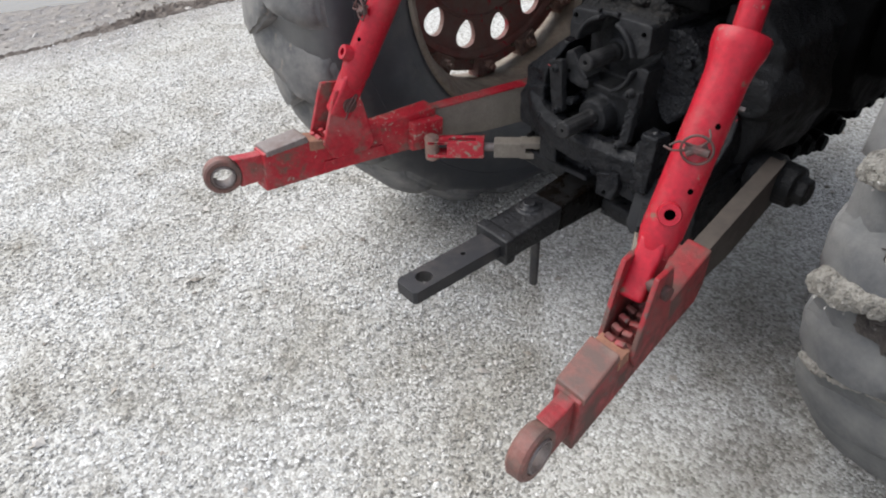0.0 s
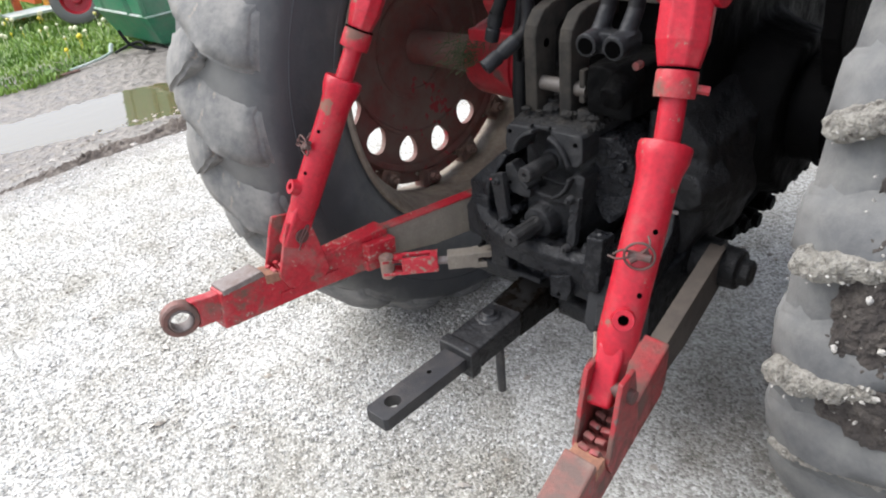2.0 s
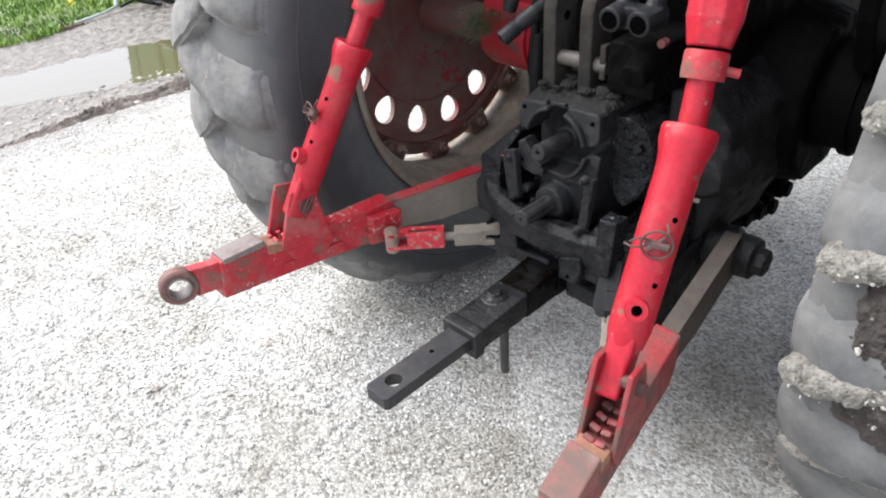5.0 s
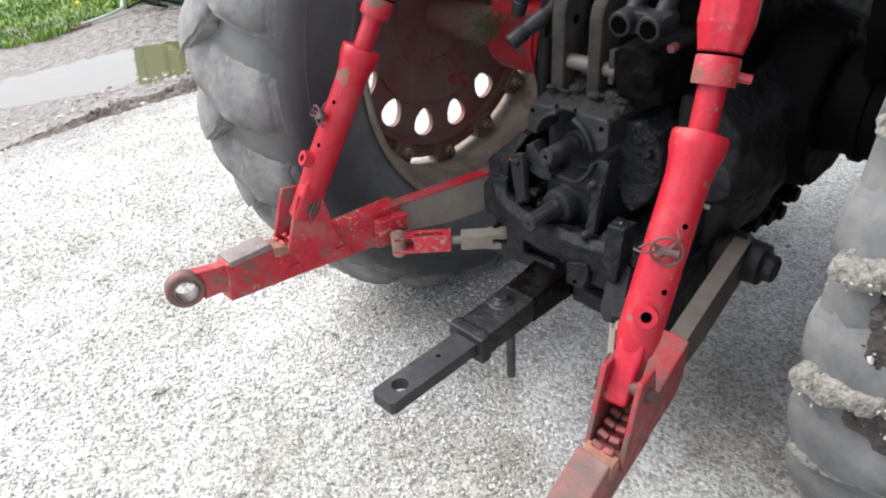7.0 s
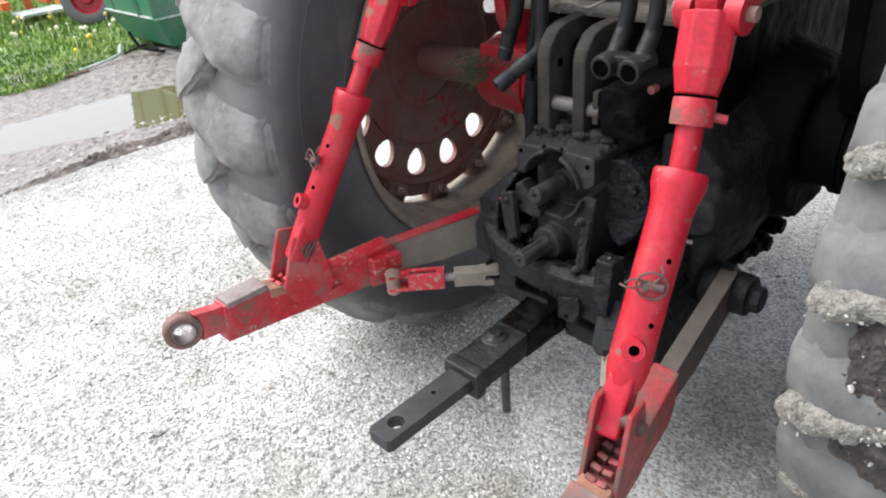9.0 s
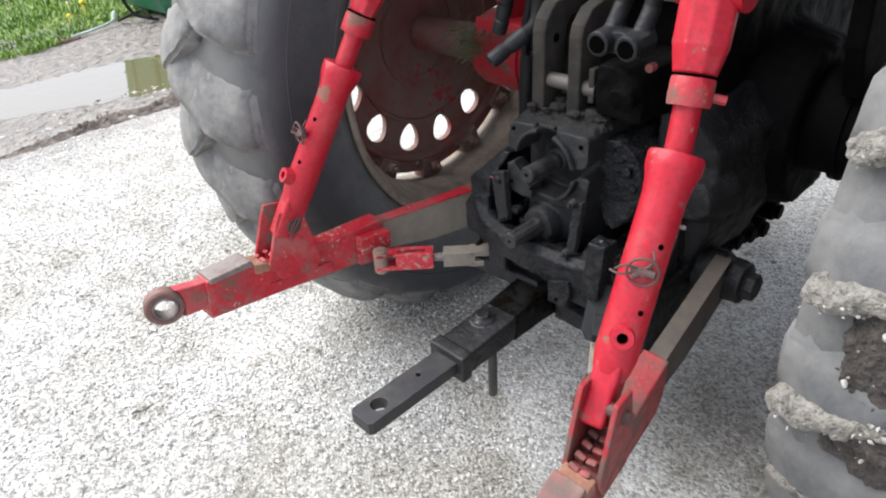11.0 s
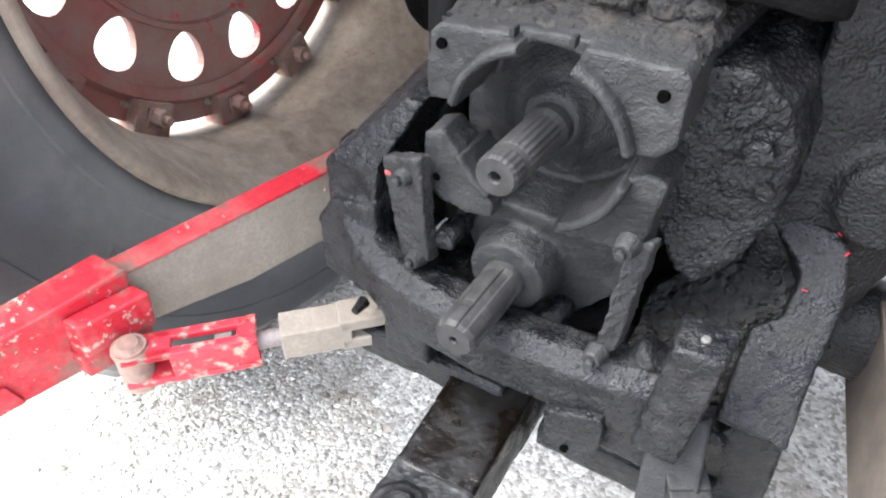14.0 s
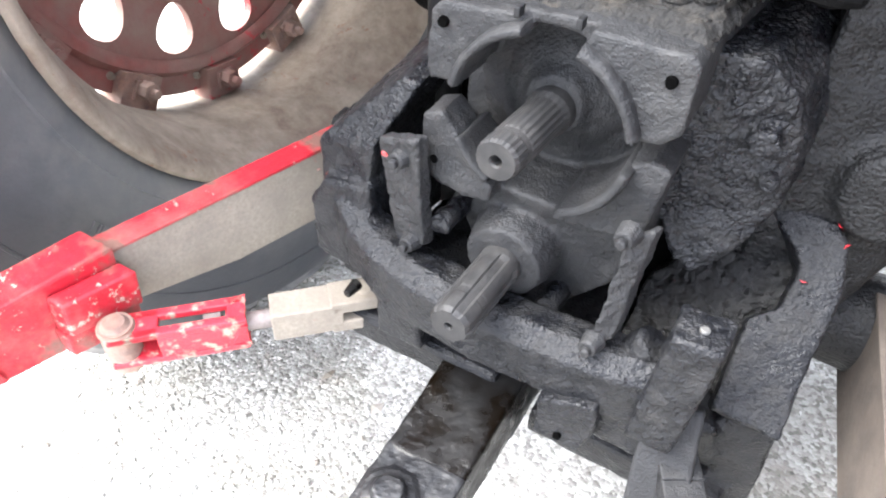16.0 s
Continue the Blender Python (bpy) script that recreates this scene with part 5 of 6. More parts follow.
    part("post_bolt", bm, bright_bolt, post, "worn grey bolt end", bevel=0.002)
    bm = NB()
    rod(bm, (0.145, 0.09, 0.655), (0.165, 0.09, 0.69), 0.019, seg=8)
    ob = part("hanger_nut", bm, grease, tractor)
    lumps(ob, 0.004, 0.003, 0.02, 2)
    # clip block right of the drawbar
    bm = NB()
    block = [(0.082, 0.035, 0.610), (0.139, 0.040, 0.626), (0.143, 0.040, 0.585), (0.132, 0.035, 0.553), (0.086, 0.035, 0.552)]
    prism(bm, block, [(x, 0.13, z - 0.01) for x, y, z in block])
    ob = part("drawbar_stop", bm, grease, tractor, "greasy square stop block with a drilled hole")
    lumps(ob, 0.0026, 0.0016, 0.02, 4, 0.0010, 0.005)
    # black plug painted as the shade inside the block's hole
    bm = NB()
    rod(bm, (0.110, 0.0325, 0.567), (0.110, 0.05, 0.567), 0.0042, seg=12)
    part("stop_hole_shade", bm, hole_black, ob)
    for x, y, z in ((-0.16, 0.056, 0.60),):
        bm = NB()
        rod(bm, (x, y, z), (x, y + 0.02, z), 0.005, 0.008, 8)
        part("grease_nipple", bm, grease_wet, tractor, bevel=0.001)


def build_flecks():
    """Bits of red paint and bare metal that show through the grease."""
    rng = random.Random(31)
    for spots, m, label in ((((0.272, 0.253, 0.758), (0.284, 0.244, 0.746), (0.262, 0.214, 0.714), (-0.205, 0.083, 0.737), (-0.196, 0.084, 0.736), (-0.107, 0.062, 0.806)), red_shade, "fleck of red paint"),
                            (((0.262, 0.205, 0.706), (0.255, 0.168, 0.664), (0.205, 0.052, 0.71), (0.246, 0.185, 0.680)), coupler_mat, "fleck of bare metal")):
        for p in spots:
            bm = NB()
            bmesh.ops.create_icosphere(bm, subdivisions=2, radius=rng.uniform(0.002, 0.0034), matrix=Matrix.Translation(p) @ Matrix.Rotation(rng.uniform(0, 3), 4, "Y") @ Matrix.Diagonal((1.2, 0.7, 0.35, 1)))
            for v in bm.verts:
                v.co += 0.0022 * noise.noise_vector(v.co * 300)
            part("paint_fleck", bm, m, tractor, label)


def build_drawbar():
    bm = NB()
    w, z0, z1 = 0.0335, 0.465, 0.497

    def loop(z, holes=True):
        out = [(-w, -0.20), (-w, -0.466), (-w + 0.006, -0.474), (w - 0.006, -0.474), (w, -0.466), (w, -0.20)]
        return [(x, y, z) for x, y in out]

    edges, vs_all = [], []
    for pts in (loop(z1), [(0.019 * math.cos(a * math.pi / 12), -0.421 + 0.019 * math.sin(a * math.pi / 12), z1) for a in range(24)],
                [(-0.004 + 0.006 * math.cos(a * math.pi / 6), -0.304 + 0.006 * math.sin(a * math.pi / 6), z1) for a in range(12)]):
        vs = [bm.verts.new(p) for p in pts]
        edges += [bm.edges.new((vs[i], vs[(i + 1) % len(vs)])) for i in range(len(vs))]
    bmesh.ops.triangle_fill(bm, use_beauty=True, use_dissolve=True, edges=edges, normal=(0, 0, 1))
    r = bmesh.ops.extrude_face_region(bm, geom=bm.faces[:])
    bmesh.ops.translate(bm, verts=[v for v in r["geom"] if isinstance(v, bmesh.types.BMVert)], vec=(0, 0, z0 - z1))
    bar = part("drawbar", bm, bar_steel, tractor, "dark flat drawbar with a pin hole", bevel=0.0035)
    # sleeve and beam behind
    bm = NB()
    prism(bm, [(-0.047, -0.215, 0.453), (0.047, -0.215, 0.453), (0.047, -0.215, 0.510), (-0.047, -0.215, 0.510)],
          [(-0.047, -0.03, 0.455), (0.047, -0.03, 0.455), (0.047, -0.03, 0.522), (-0.047, -0.03, 0.522)])
    box(bm, (-0.053, -0.222, 0.447), (0.053, -0.192, 0.516))
    rod(bm, (-0.012, -0.085, 0.505), (-0.012, -0.085, 0.524), 0.030, 0.028, 24)
    rod(bm, (-0.012, -0.085, 0.52), (-0.012, -0.085, 0.534), 0.020, 0.016, 20)
    ob = part("drawbar_sleeve", bm, oily_bar, tractor, "greasy square sleeve round the drawbar")
    lumps(ob, 0.0034, 0.002, 0.03, 3, 0.0006, 0.006)
    bm = NB()
    prism(bm, [(-0.049, -0.04, 0.455), (0.049, -0.04, 0.455), (0.046, -0.04, 0.521), (-0.046, -0.04, 0.521)],
          [(-0.055, 0.30, 0.45), (0.055, 0.30, 0.45), (0.05, 0.30, 0.56), (-0.05, 0.30, 0.56)])
    ob = part("drawbar_beam", bm, oil_film, tractor, "beam soaked in fresh shining brown oil")
    lumps(ob, 0.0034, 0.0012, 0.04, 5, 0.0002, 0.007)
    bm = NB()
    rod(bm, (0.022, -0.092, 0.46), (0.027, -0.096, 0.309), 0.012, 0.011, 14)
    part("drawbar_pin", bm, bar_steel, tractor, "steel pin hanging under the drawbar", bevel=0.002, smooth=40)


# ---- lower links ----
def left_x(y):
    return -0.58 + 0.311 * (y + 0.60)


def right_x(y):
    return 0.475 - 0.15 * (y + 0.61)


def build_link(xf, s, dy, dz, paint, edge_paint, strap_paint, sleeve_paint, name_label):
    """A lower link. s: +1 where the tractor's middle lies towards +x of it."""
    P = lambda pts: [(y + dy, z + dz) for y, z in pts]
    th = -s * 0.055
    bm = NB()
    slab(bm, xf, P([(-0.507, 0.489), (-0.497, 0.596), (-0.385, 0.616), (-0.375, 0.585), (-0.30, 0.594), (-0.045, 0.628), (-0.05, 0.545), (-0.075, 0.515), (-0.239, 0.511)]), 0, th)
    body = part("lower_link", bm, paint, tractor, name_label, bevel=0.004)
    # welded doubler along the bottom
    bm = NB()
    slab(bm, xf, P([(-0.36, 0.507), (-0.355, 0.540), (-0.20, 0.552), (-0.19, 0.517)]), 0.0, s * 0.006)
    part("doubler_plate", bm, paint, body, bevel=0.002)
    # eye with its ball
    bm = NB()
    c = Vector((xf(-0.592 + dy) - s * 0.028, -0.592 + dy, 0.552 + dz))
    yaw = math.atan2(xf(1.0) - xf(0.0), 1.0)
    mm = Matrix.Translation(c) @ Matrix.Rotation(-yaw, 4, "Z") @ TURN_X
    lathe(bm, [(0.033, -0.017), (0.044, -0.017), (0.0485, -0.012), (0.0485, 0.012), (0.044, 0.017), (0.033, 0.017), (0.033, -0.017)], mm, 40)
    eye = part("link_eye", bm, eye_rust, body, "rusty forged eye at the end of the link", smooth=40)
    bm = NB()
    lathe(bm, [(0.0265, -0.020), (0.030, -0.020), (0.0335, -0.010), (0.034, 0.0), (0.0335, 0.010), (0.030, 0.020), (0.0265, 0.020), (0.0265, -0.020)], mm, 36)
    part("ball", bm, worn_steel, eye, "worn steel ball with a pin hole", smooth=50)
    bm = NB()
    slab(bm, xf, P([(-0.561, 0.512), (-0.556, 0.520), (-0.553, 0.535), (-0.553, 0.57), (-0.558, 0.585), (-0.566, 0.594), (-0.52, 0.592), (-0.485, 0.594), (-0.485, 0.518), (-0.52, 0.516)]), -s * 0.012, -s * 0.044)
    part("link_neck", bm, paint, eye, bevel=0.005)
    # sleeve on the top of the tube
    bm = NB()
    slab(bm, xf, P([(-0.492, 0.588), (-0.49, 0.604), (-0.388, 0.624), (-0.384, 0.605)]), s * 0.004, th - s * 0.004)
    part("link_sleeve", bm, sleeve_paint, body, "bare worn steel sleeve", bevel=0.004)
    bm = NB()
    slab(bm, xf, P([(-0.384, 0.578), (-0.384, 0.606), (-0.350, 0.603), (-0.347, 0.577)]), s * 0.003, th - s * 0.003)
    part("weld_patch", bm, bright_rust, body, "rust-coloured weld patch", bevel=0.003)
    # clevis plates for the lift rod
    prof = P([(-0.352, 0.590), (-0.318, 0.700), (-0.306, 0.733), (-0.252, 0.727), (-0.243, 0.690), (-0.222, 0.575), (-0.24, 0.545), (-0.33, 0.545)])
    for a, b in ((s * 0.001, s * 0.011), (th - s * 0.011, th - s * 0.001)):
        bm = NB()
        slab(bm, xf, prof, a, b)
        part("clevis_plate", bm, paint, body, bevel=0.003)
    bm = NB()
    yc, zc = -0.278 + dy, 0.690 + dz
    rod(bm, (xf(yc) + s * 0.022, yc, zc), (xf(yc) + th - s * 0.022, yc, zc), 0.013, seg=16)
    rod(bm, (xf(yc) + s * 0.012, yc, zc), (xf(yc) + s * 0.019, yc, zc), 0.019, seg=16)
    pin = part("clevis_pin", bm, pin_rust, body, smooth=40)
    bm = NB()
    x = xf(yc) + s * 0.022
    sweep(bm, [(x, yc - 0.022, zc - 0.03), (x, yc - 0.004, zc - 0.006), (x + s * 0.004, yc + 0.012, zc + 0.014), (x, yc + 0.02, zc + 0.024), (x, yc + 0.006, zc + 0.018), (x, yc - 0.018, zc - 0.012)], 0.0021, 8)
    part("cotter", bm, pin_rust, pin)
    # teeth inside the pocket under the rod
    bm = NB()
    for k in range(4):
        for q in (0.27, 0.73):
            y, z = -0.352 + 0.023 * k + dy, 0.600 + 0.005 * k + dz
            xx = xf(y) + th * q
            box(bm, (-0.010, -0.0055, -0.013), (0.010, 0.0055, 0.010), Matrix.Translation((xx, y, z)) @ Matrix.Rotation(radians(14 if q < 0.5 else -14), 4, "Y") @ Matrix.Rotation(radians(20), 4, "X"))
    part("pocket_rib", bm, paint, body, bevel=0.003)
    # strap that runs forward to the pivot
    bm = NB()
    slab(bm, xf, P([(-0.06, 0.530), (-0.06, 0.612), (0.20, 0.626), (0.36, 0.632), (0.395, 0.61), (0.395, 0.545), (0.36, 0.52), (0.10, 0.510)]), -s * 0.012, -s * 0.042)
    strap = part("link_strap", bm, strap_paint, body, "dust-covered flat strap", bevel=0.004)
    bm = NB()
    slab(bm, xf, P([(-0.05, 0.6125), (-0.05, 0.6175), (0.34, 0.6365), (0.34, 0.6315)]), -s * 0.008, -s * 0.046)
    part("strap_edge", bm, edge_paint, strap, "painted top edge", bevel=0.0015)
    bm = NB()
    yc, zc = 0.355 + dy, 0.577 + dz
    o = -s
    rod(bm, (xf(yc) - o * 0.06, yc, zc), (xf(yc) + o * 0.03, yc, zc), 0.056, 0.060, 20)
    rod(bm, (xf(yc) + o * 0.02, yc, zc), (xf(yc) + o * 0.085, yc, zc), 0.054, 0.050, 20)
    hexbolt(bm, (xf(yc) + o * 0.08, yc, zc), (xf(yc) + o * 0.112, yc, zc), 0.034)
    ob = part("link_pivot", bm, case_sheen, body, "greasy pivot pin and nut")
    lumps(ob, 0.005, 0.002, 0.03, 2)
    # block that carries the check link
    bm = NB()
    slab(bm, xf, P([(-0.128, 0.555), (-0.125, 0.603), (-0.045, 0.606), (-0.048, 0.555)]), s * 0.001, s * 0.030)
    part("check_block", bm, paint, body, bevel=0.005, segments=3)
    bm = NB()
    slab(bm, xf, P([(-0.13, 0.520), (-0.13, 0.556), (-0.05, 0.556), (-0.05, 0.520)]), s * 0.001, s * 0.022)
    part("check_bracket", bm, paint, body, bevel=0.003)
    return body


def build_check_link(a, b, loop_mat, fork_mat, label):
    """Slotted yoke, threaded eye and grey fork between a link (a) and the hanger (b)."""
    a, b = Vector(a), Vector(b)
    n = (b - a).length
    m = basis_to(a, b)
    # keep the yoke's slot facing upwards
    d = (b - a).normalized()
    side = d.cross(Vector((0, 0, 1))).normalized()
    up = side.cross(d)
    m = Matrix((( side.x, up.x, d.x, a.x), (side.y, up.y, d.y, a.y), (side.z, up.z, d.z, a.z), (0, 0, 0, 1)))
    root = NB()
    L = n * 0.50
    box(root, (-0.020, 0.015, -0.01), (-0.008, 0.024, L), m)
    box(root, (0.008, 0.015, -0.01), (0.020, 0.024, L), m)
    box(root, (-0.020, 0.015, L * 0.86), (0.020, 0.024, L), m)
    box(root, (-0.020, 0.015, -0.012), (0.020, 0.024, L * 0.32), m)
    box(root, (-0.020, -0.024, -0.012), (0.020, -0.015, L), m)
    box(root, (-0.020, -0.016, L * 0.84), (0.020, 0.016, L), m)
    box(root, (0.014, -0.016, L * 0.30), (0.020, 0.016, L), m)
    yoke = part("check_link", root, loop_mat, tractor, label, bevel=0.002)
    bm = NB()
    rod(bm, m @ Vector((0, -0.034, 0)), m @ Vector((0, 0.029, 0)), 0.0195, seg=20)
    rod(bm, m @ Vector((0, 0.024, 0)), m @ Vector((0, 0.034, 0)), 0.021, 0.012, 20)
    rod(bm, m @ Vector((0, -0.040, 0)), m @ Vector((0, -0.026, 0)), 0.012, seg=10)
    part("check_bolt", bm, rust, yoke, "round rusty bolt head", smooth=40)
    bm = NB()
    rod(bm, m @ Vector((0, 0.0, L * 0.70)), m @ Vector((0, 0.0, L + n * 0.12)), 0.0115, seg=14)
    rod(bm, m @ Vector((0, 0.0, L * 0.66)), m @ Vector((0, 0.0, L * 0.80)), 0.017, seg=6)
    part("threaded_rod", bm, worn_steel, yoke, "bare steel threaded rod", smooth=40)
    bm = NB()
    box(bm, (-0.020, -0.021, L + n * 0.10), (0.020, 0.021, n * 0.90), m)
    box(bm, (-0.020, 0.007, n * 0.85), (0.020, 0.024, n * 1.05), m)
    box(bm, (-0.020, -0.024, n * 0.85), (0.020, -0.007, n * 1.05), m)
    rod(bm, m @ Vector((0, -0.026, n)), m @ Vector((0, 0.026, n)), 0.011, seg=12)
    part("fork", bm, fork_mat, yoke, bevel=0.005, segments=3)


# ---- lift rods ----
def build_lift_rod(foot, head, top, xf, s, label):
    foot, head, top = Vector(foot), Vector(head), Vector(top)
    m = basis_to(foot, head)
    n = (head - foot).length
    bm = NB()
    lathe(bm, [(0.0, 0.045), (0.024, 0.047), (0.031, 0.060), (0.0365, 0.090), (0.0365, n - 0.075), (0.039, n - 0.05), (0.0455, n - 0.026), (0.0465, n - 0.004), (0.044, n), (0.024, n), (0.024, n - 0.03)], m, 40)
    body = part("lift_rod", bm, red_paint, tractor, label, smooth=50)
    d = (head - foot).normalized()
    # flat foot in the clevis
    bm = NB()
    q = Vector((1, -0.2 * s, 0)).normalized()
    q = (q - d * q.dot(d)).normalized()
    w = d.cross(q)
    mf = Matrix(((q.x, w.x, d.x, foot.x), (q.y, w.y, d.y, foot.y), (q.z, w.z, d.z, foot.z), (0, 0, 0, 1)))
    prism(bm, [mf @ Vector(p) for p in ((-0.0225, -0.029, -0.034), (0.0225, -0.029, -0.034), (0.0225, 0.029, -0.034), (-0.0225, 0.029, -0.034))],
          [mf @ Vector(p) for p in ((-0.0235, -0.030, 0.078), (0.0235, -0.030, 0.078), (0.0235, 0.030, 0.078), (-0.0235, 0.030, 0.078))])
    part("rod_foot", bm, red_paint, body, bevel=0.009, segments=3, smooth=50)
    # boss with a cross hole, on the side that faces rearwards
    back = (Vector((0, -1, 0)) - d * Vector((0, -1, 0)).dot(d)).normalized()
    face = (back + Vector((0.55 if s < 0 else -0.25, 0, 0))).normalized()
    face = (face - d * face.dot(d)).normalized()
    c = foot + d * 0.125
    bm = NB()
    rod(bm, c + face * 0.02, c + face * 0.054, 0.0225, 0.0180, 24, bore=0.0092)
    part("rod_boss", bm, red_paint, body, smooth=40)
    # black floor in the bore, standing in for its inner shade
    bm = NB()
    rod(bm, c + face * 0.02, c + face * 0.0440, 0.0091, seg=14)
    part("boss_hole_shade", bm, hole_black, body)
    # locking pin with a wire ring
    c = foot + d * 0.235
    bm = NB()
    side = d.cross(face).normalized()
    rod(bm, c - face * 0.042, c + face * 0.050, 0.0065, seg=10)
    rod(bm, c + face * 0.040 - side * 0.018, c + face * 0.048 + side * 0.020, 0.0075, seg=10)
    rod(bm, c + face * 0.044 - side * 0.014 - d * 0.012, c + face * 0.044 + side * 0.012 + d * 0.012, 0.0055, seg=8)
    pin = part("lock_pin", bm, pin_rust, body, "rusty red locking pin")
    bm = NB()
    o = c + face * 0.043
    tilt = (d + face * 0.55).normalized()
    sweep(bm, [o + face * 0.008 + (side * math.cos(a) + tilt * math.sin(a)) * 0.025 for a in [2 * math.pi * i / 18 for i in range(19)]], 0.0024, 8, 2)
    part("wire_ring", bm, pin_rust, pin, "rusty wire ring")
    for ends in (((-0.012, -0.004, 0.002), (-0.034, -0.012, 0.006), (-0.050, -0.010, 0.0)), ((-0.010, 0.004, 0.004), (-0.030, 0.004, 0.010), (-0.042, -0.006, 0.004)),
                 ((0.004, 0.006, 0.006), (0.012, 0.022, 0.010), (0.006, 0.036, 0.004))):
        bm = NB()
        sweep(bm, [o + side * p + d * q + face * r for p, q, r in ends], 0.002, 6, 4)
        part("wire_tail", bm, pin_rust, pin)
    # small holes, shown by black plugs for their shade, and a grease nipple
    for h in (0.17, 0.28):
        bm = NB()
        cc = foot + d * h
        ff = (face + side * 0.5).normalized()
        rod(bm, cc + ff * 0.030, cc + ff * 0.0371, 0.005, seg=10)
        part("adjust_hole_shade", bm, hole_black, body)
    bm = NB()
    cc = foot + d * (n - 0.11)
    rod(bm, cc - side * s * 0.035, cc - side * s * 0.046, 0.004, seg=8)
    part("grease_nipple", bm, worn_steel, body)
    # screw, collar and the forked top
    e = (top - head).normalized()
    k = (top - head).length
    bm = NB()
    rod(bm, head - e * 0.04, head + e * (k * 0.38), 0.0225, seg=28)
    part("rod_screw", bm, red_paint, body, smooth=40)
    bm = NB()
    lathe(bm, [(0.02, k * 0.30), (0.034, k * 0.30), (0.035, k * 0.33), (0.035, k * 0.46), (0.033, k * 0.475), (0.02, k * 0.475)], basis_to(head, top), 32)
    rod(bm, head + e * (k * 0.38) - side * s * 0.03, head + e * (k * 0.38) - side * s * 0.055, 0.008, seg=8)
    part("rod_collar", bm, red_worn, body, smooth=40)
    bm = NB()
    lathe(bm, [(0.026, k * 0.475), (0.0345, k * 0.477), (0.0345, k * 0.49), (0.026, k * 0.492)], basis_to(head, top), 32)
    part("collar_seal", bm, hole_black, body, smooth=40)
    bm = NB()
    mt = basis_to(head, top)
    r8 = lambda r, h: [mt @ Vector((r * math.cos(math.pi * (i + 0.5) / 4), r * 0.8 * math.sin(math.pi * (i + 0.5) / 4), h)) for i in range(8)]
    prism(bm, r8(0.036, k * 0.49), r8(0.046, k * 0.66))
    prism(bm, r8(0.046, k * 0.66), r8(0.047, k * 1.0))
    part("rod_fork", bm, red_paint, body, bevel=0.004)
    for q in (-1, 1):
        bm = NB()
        c = top + Vector((q * 0.042, 0.012, 0.0))
        rod(bm, c - Vector((0.014, 0, 0)), c + Vector((0.014, 0, 0)), 0.034, 0.034, 24, bore=0.012)
        part("fork_eye", bm, red_paint, body, smooth=40)
    bm = NB()
    rod(bm, top + Vector((-0.07, 0.012, 0)), top + Vector((0.07, 0.012, 0)), 0.0125, seg=16)
    part("fork_pin", bm, rust, body, smooth=40)
    return body


def build_lift_arm(top, s):
    top = Vector(top)
    bm = NB()
    x = top.x
    root_x = x - s * 0.0
    slab(bm, lambda y: x + (root_x - x) * (y - top.y) / 0.6, [(top.y - 0.02, top.z - 0.025), (top.y - 0.025, top.z + 0.03), (top.y + 0.12, top.z + 0.075), (0.62, 1.52), (0.72, 1.40), (0.40, top.z + 0.0)], -0.02, 0.02)
    part("lift_arm", bm, red_paint, tractor, "red lift arm above the rod", bevel=0.008)


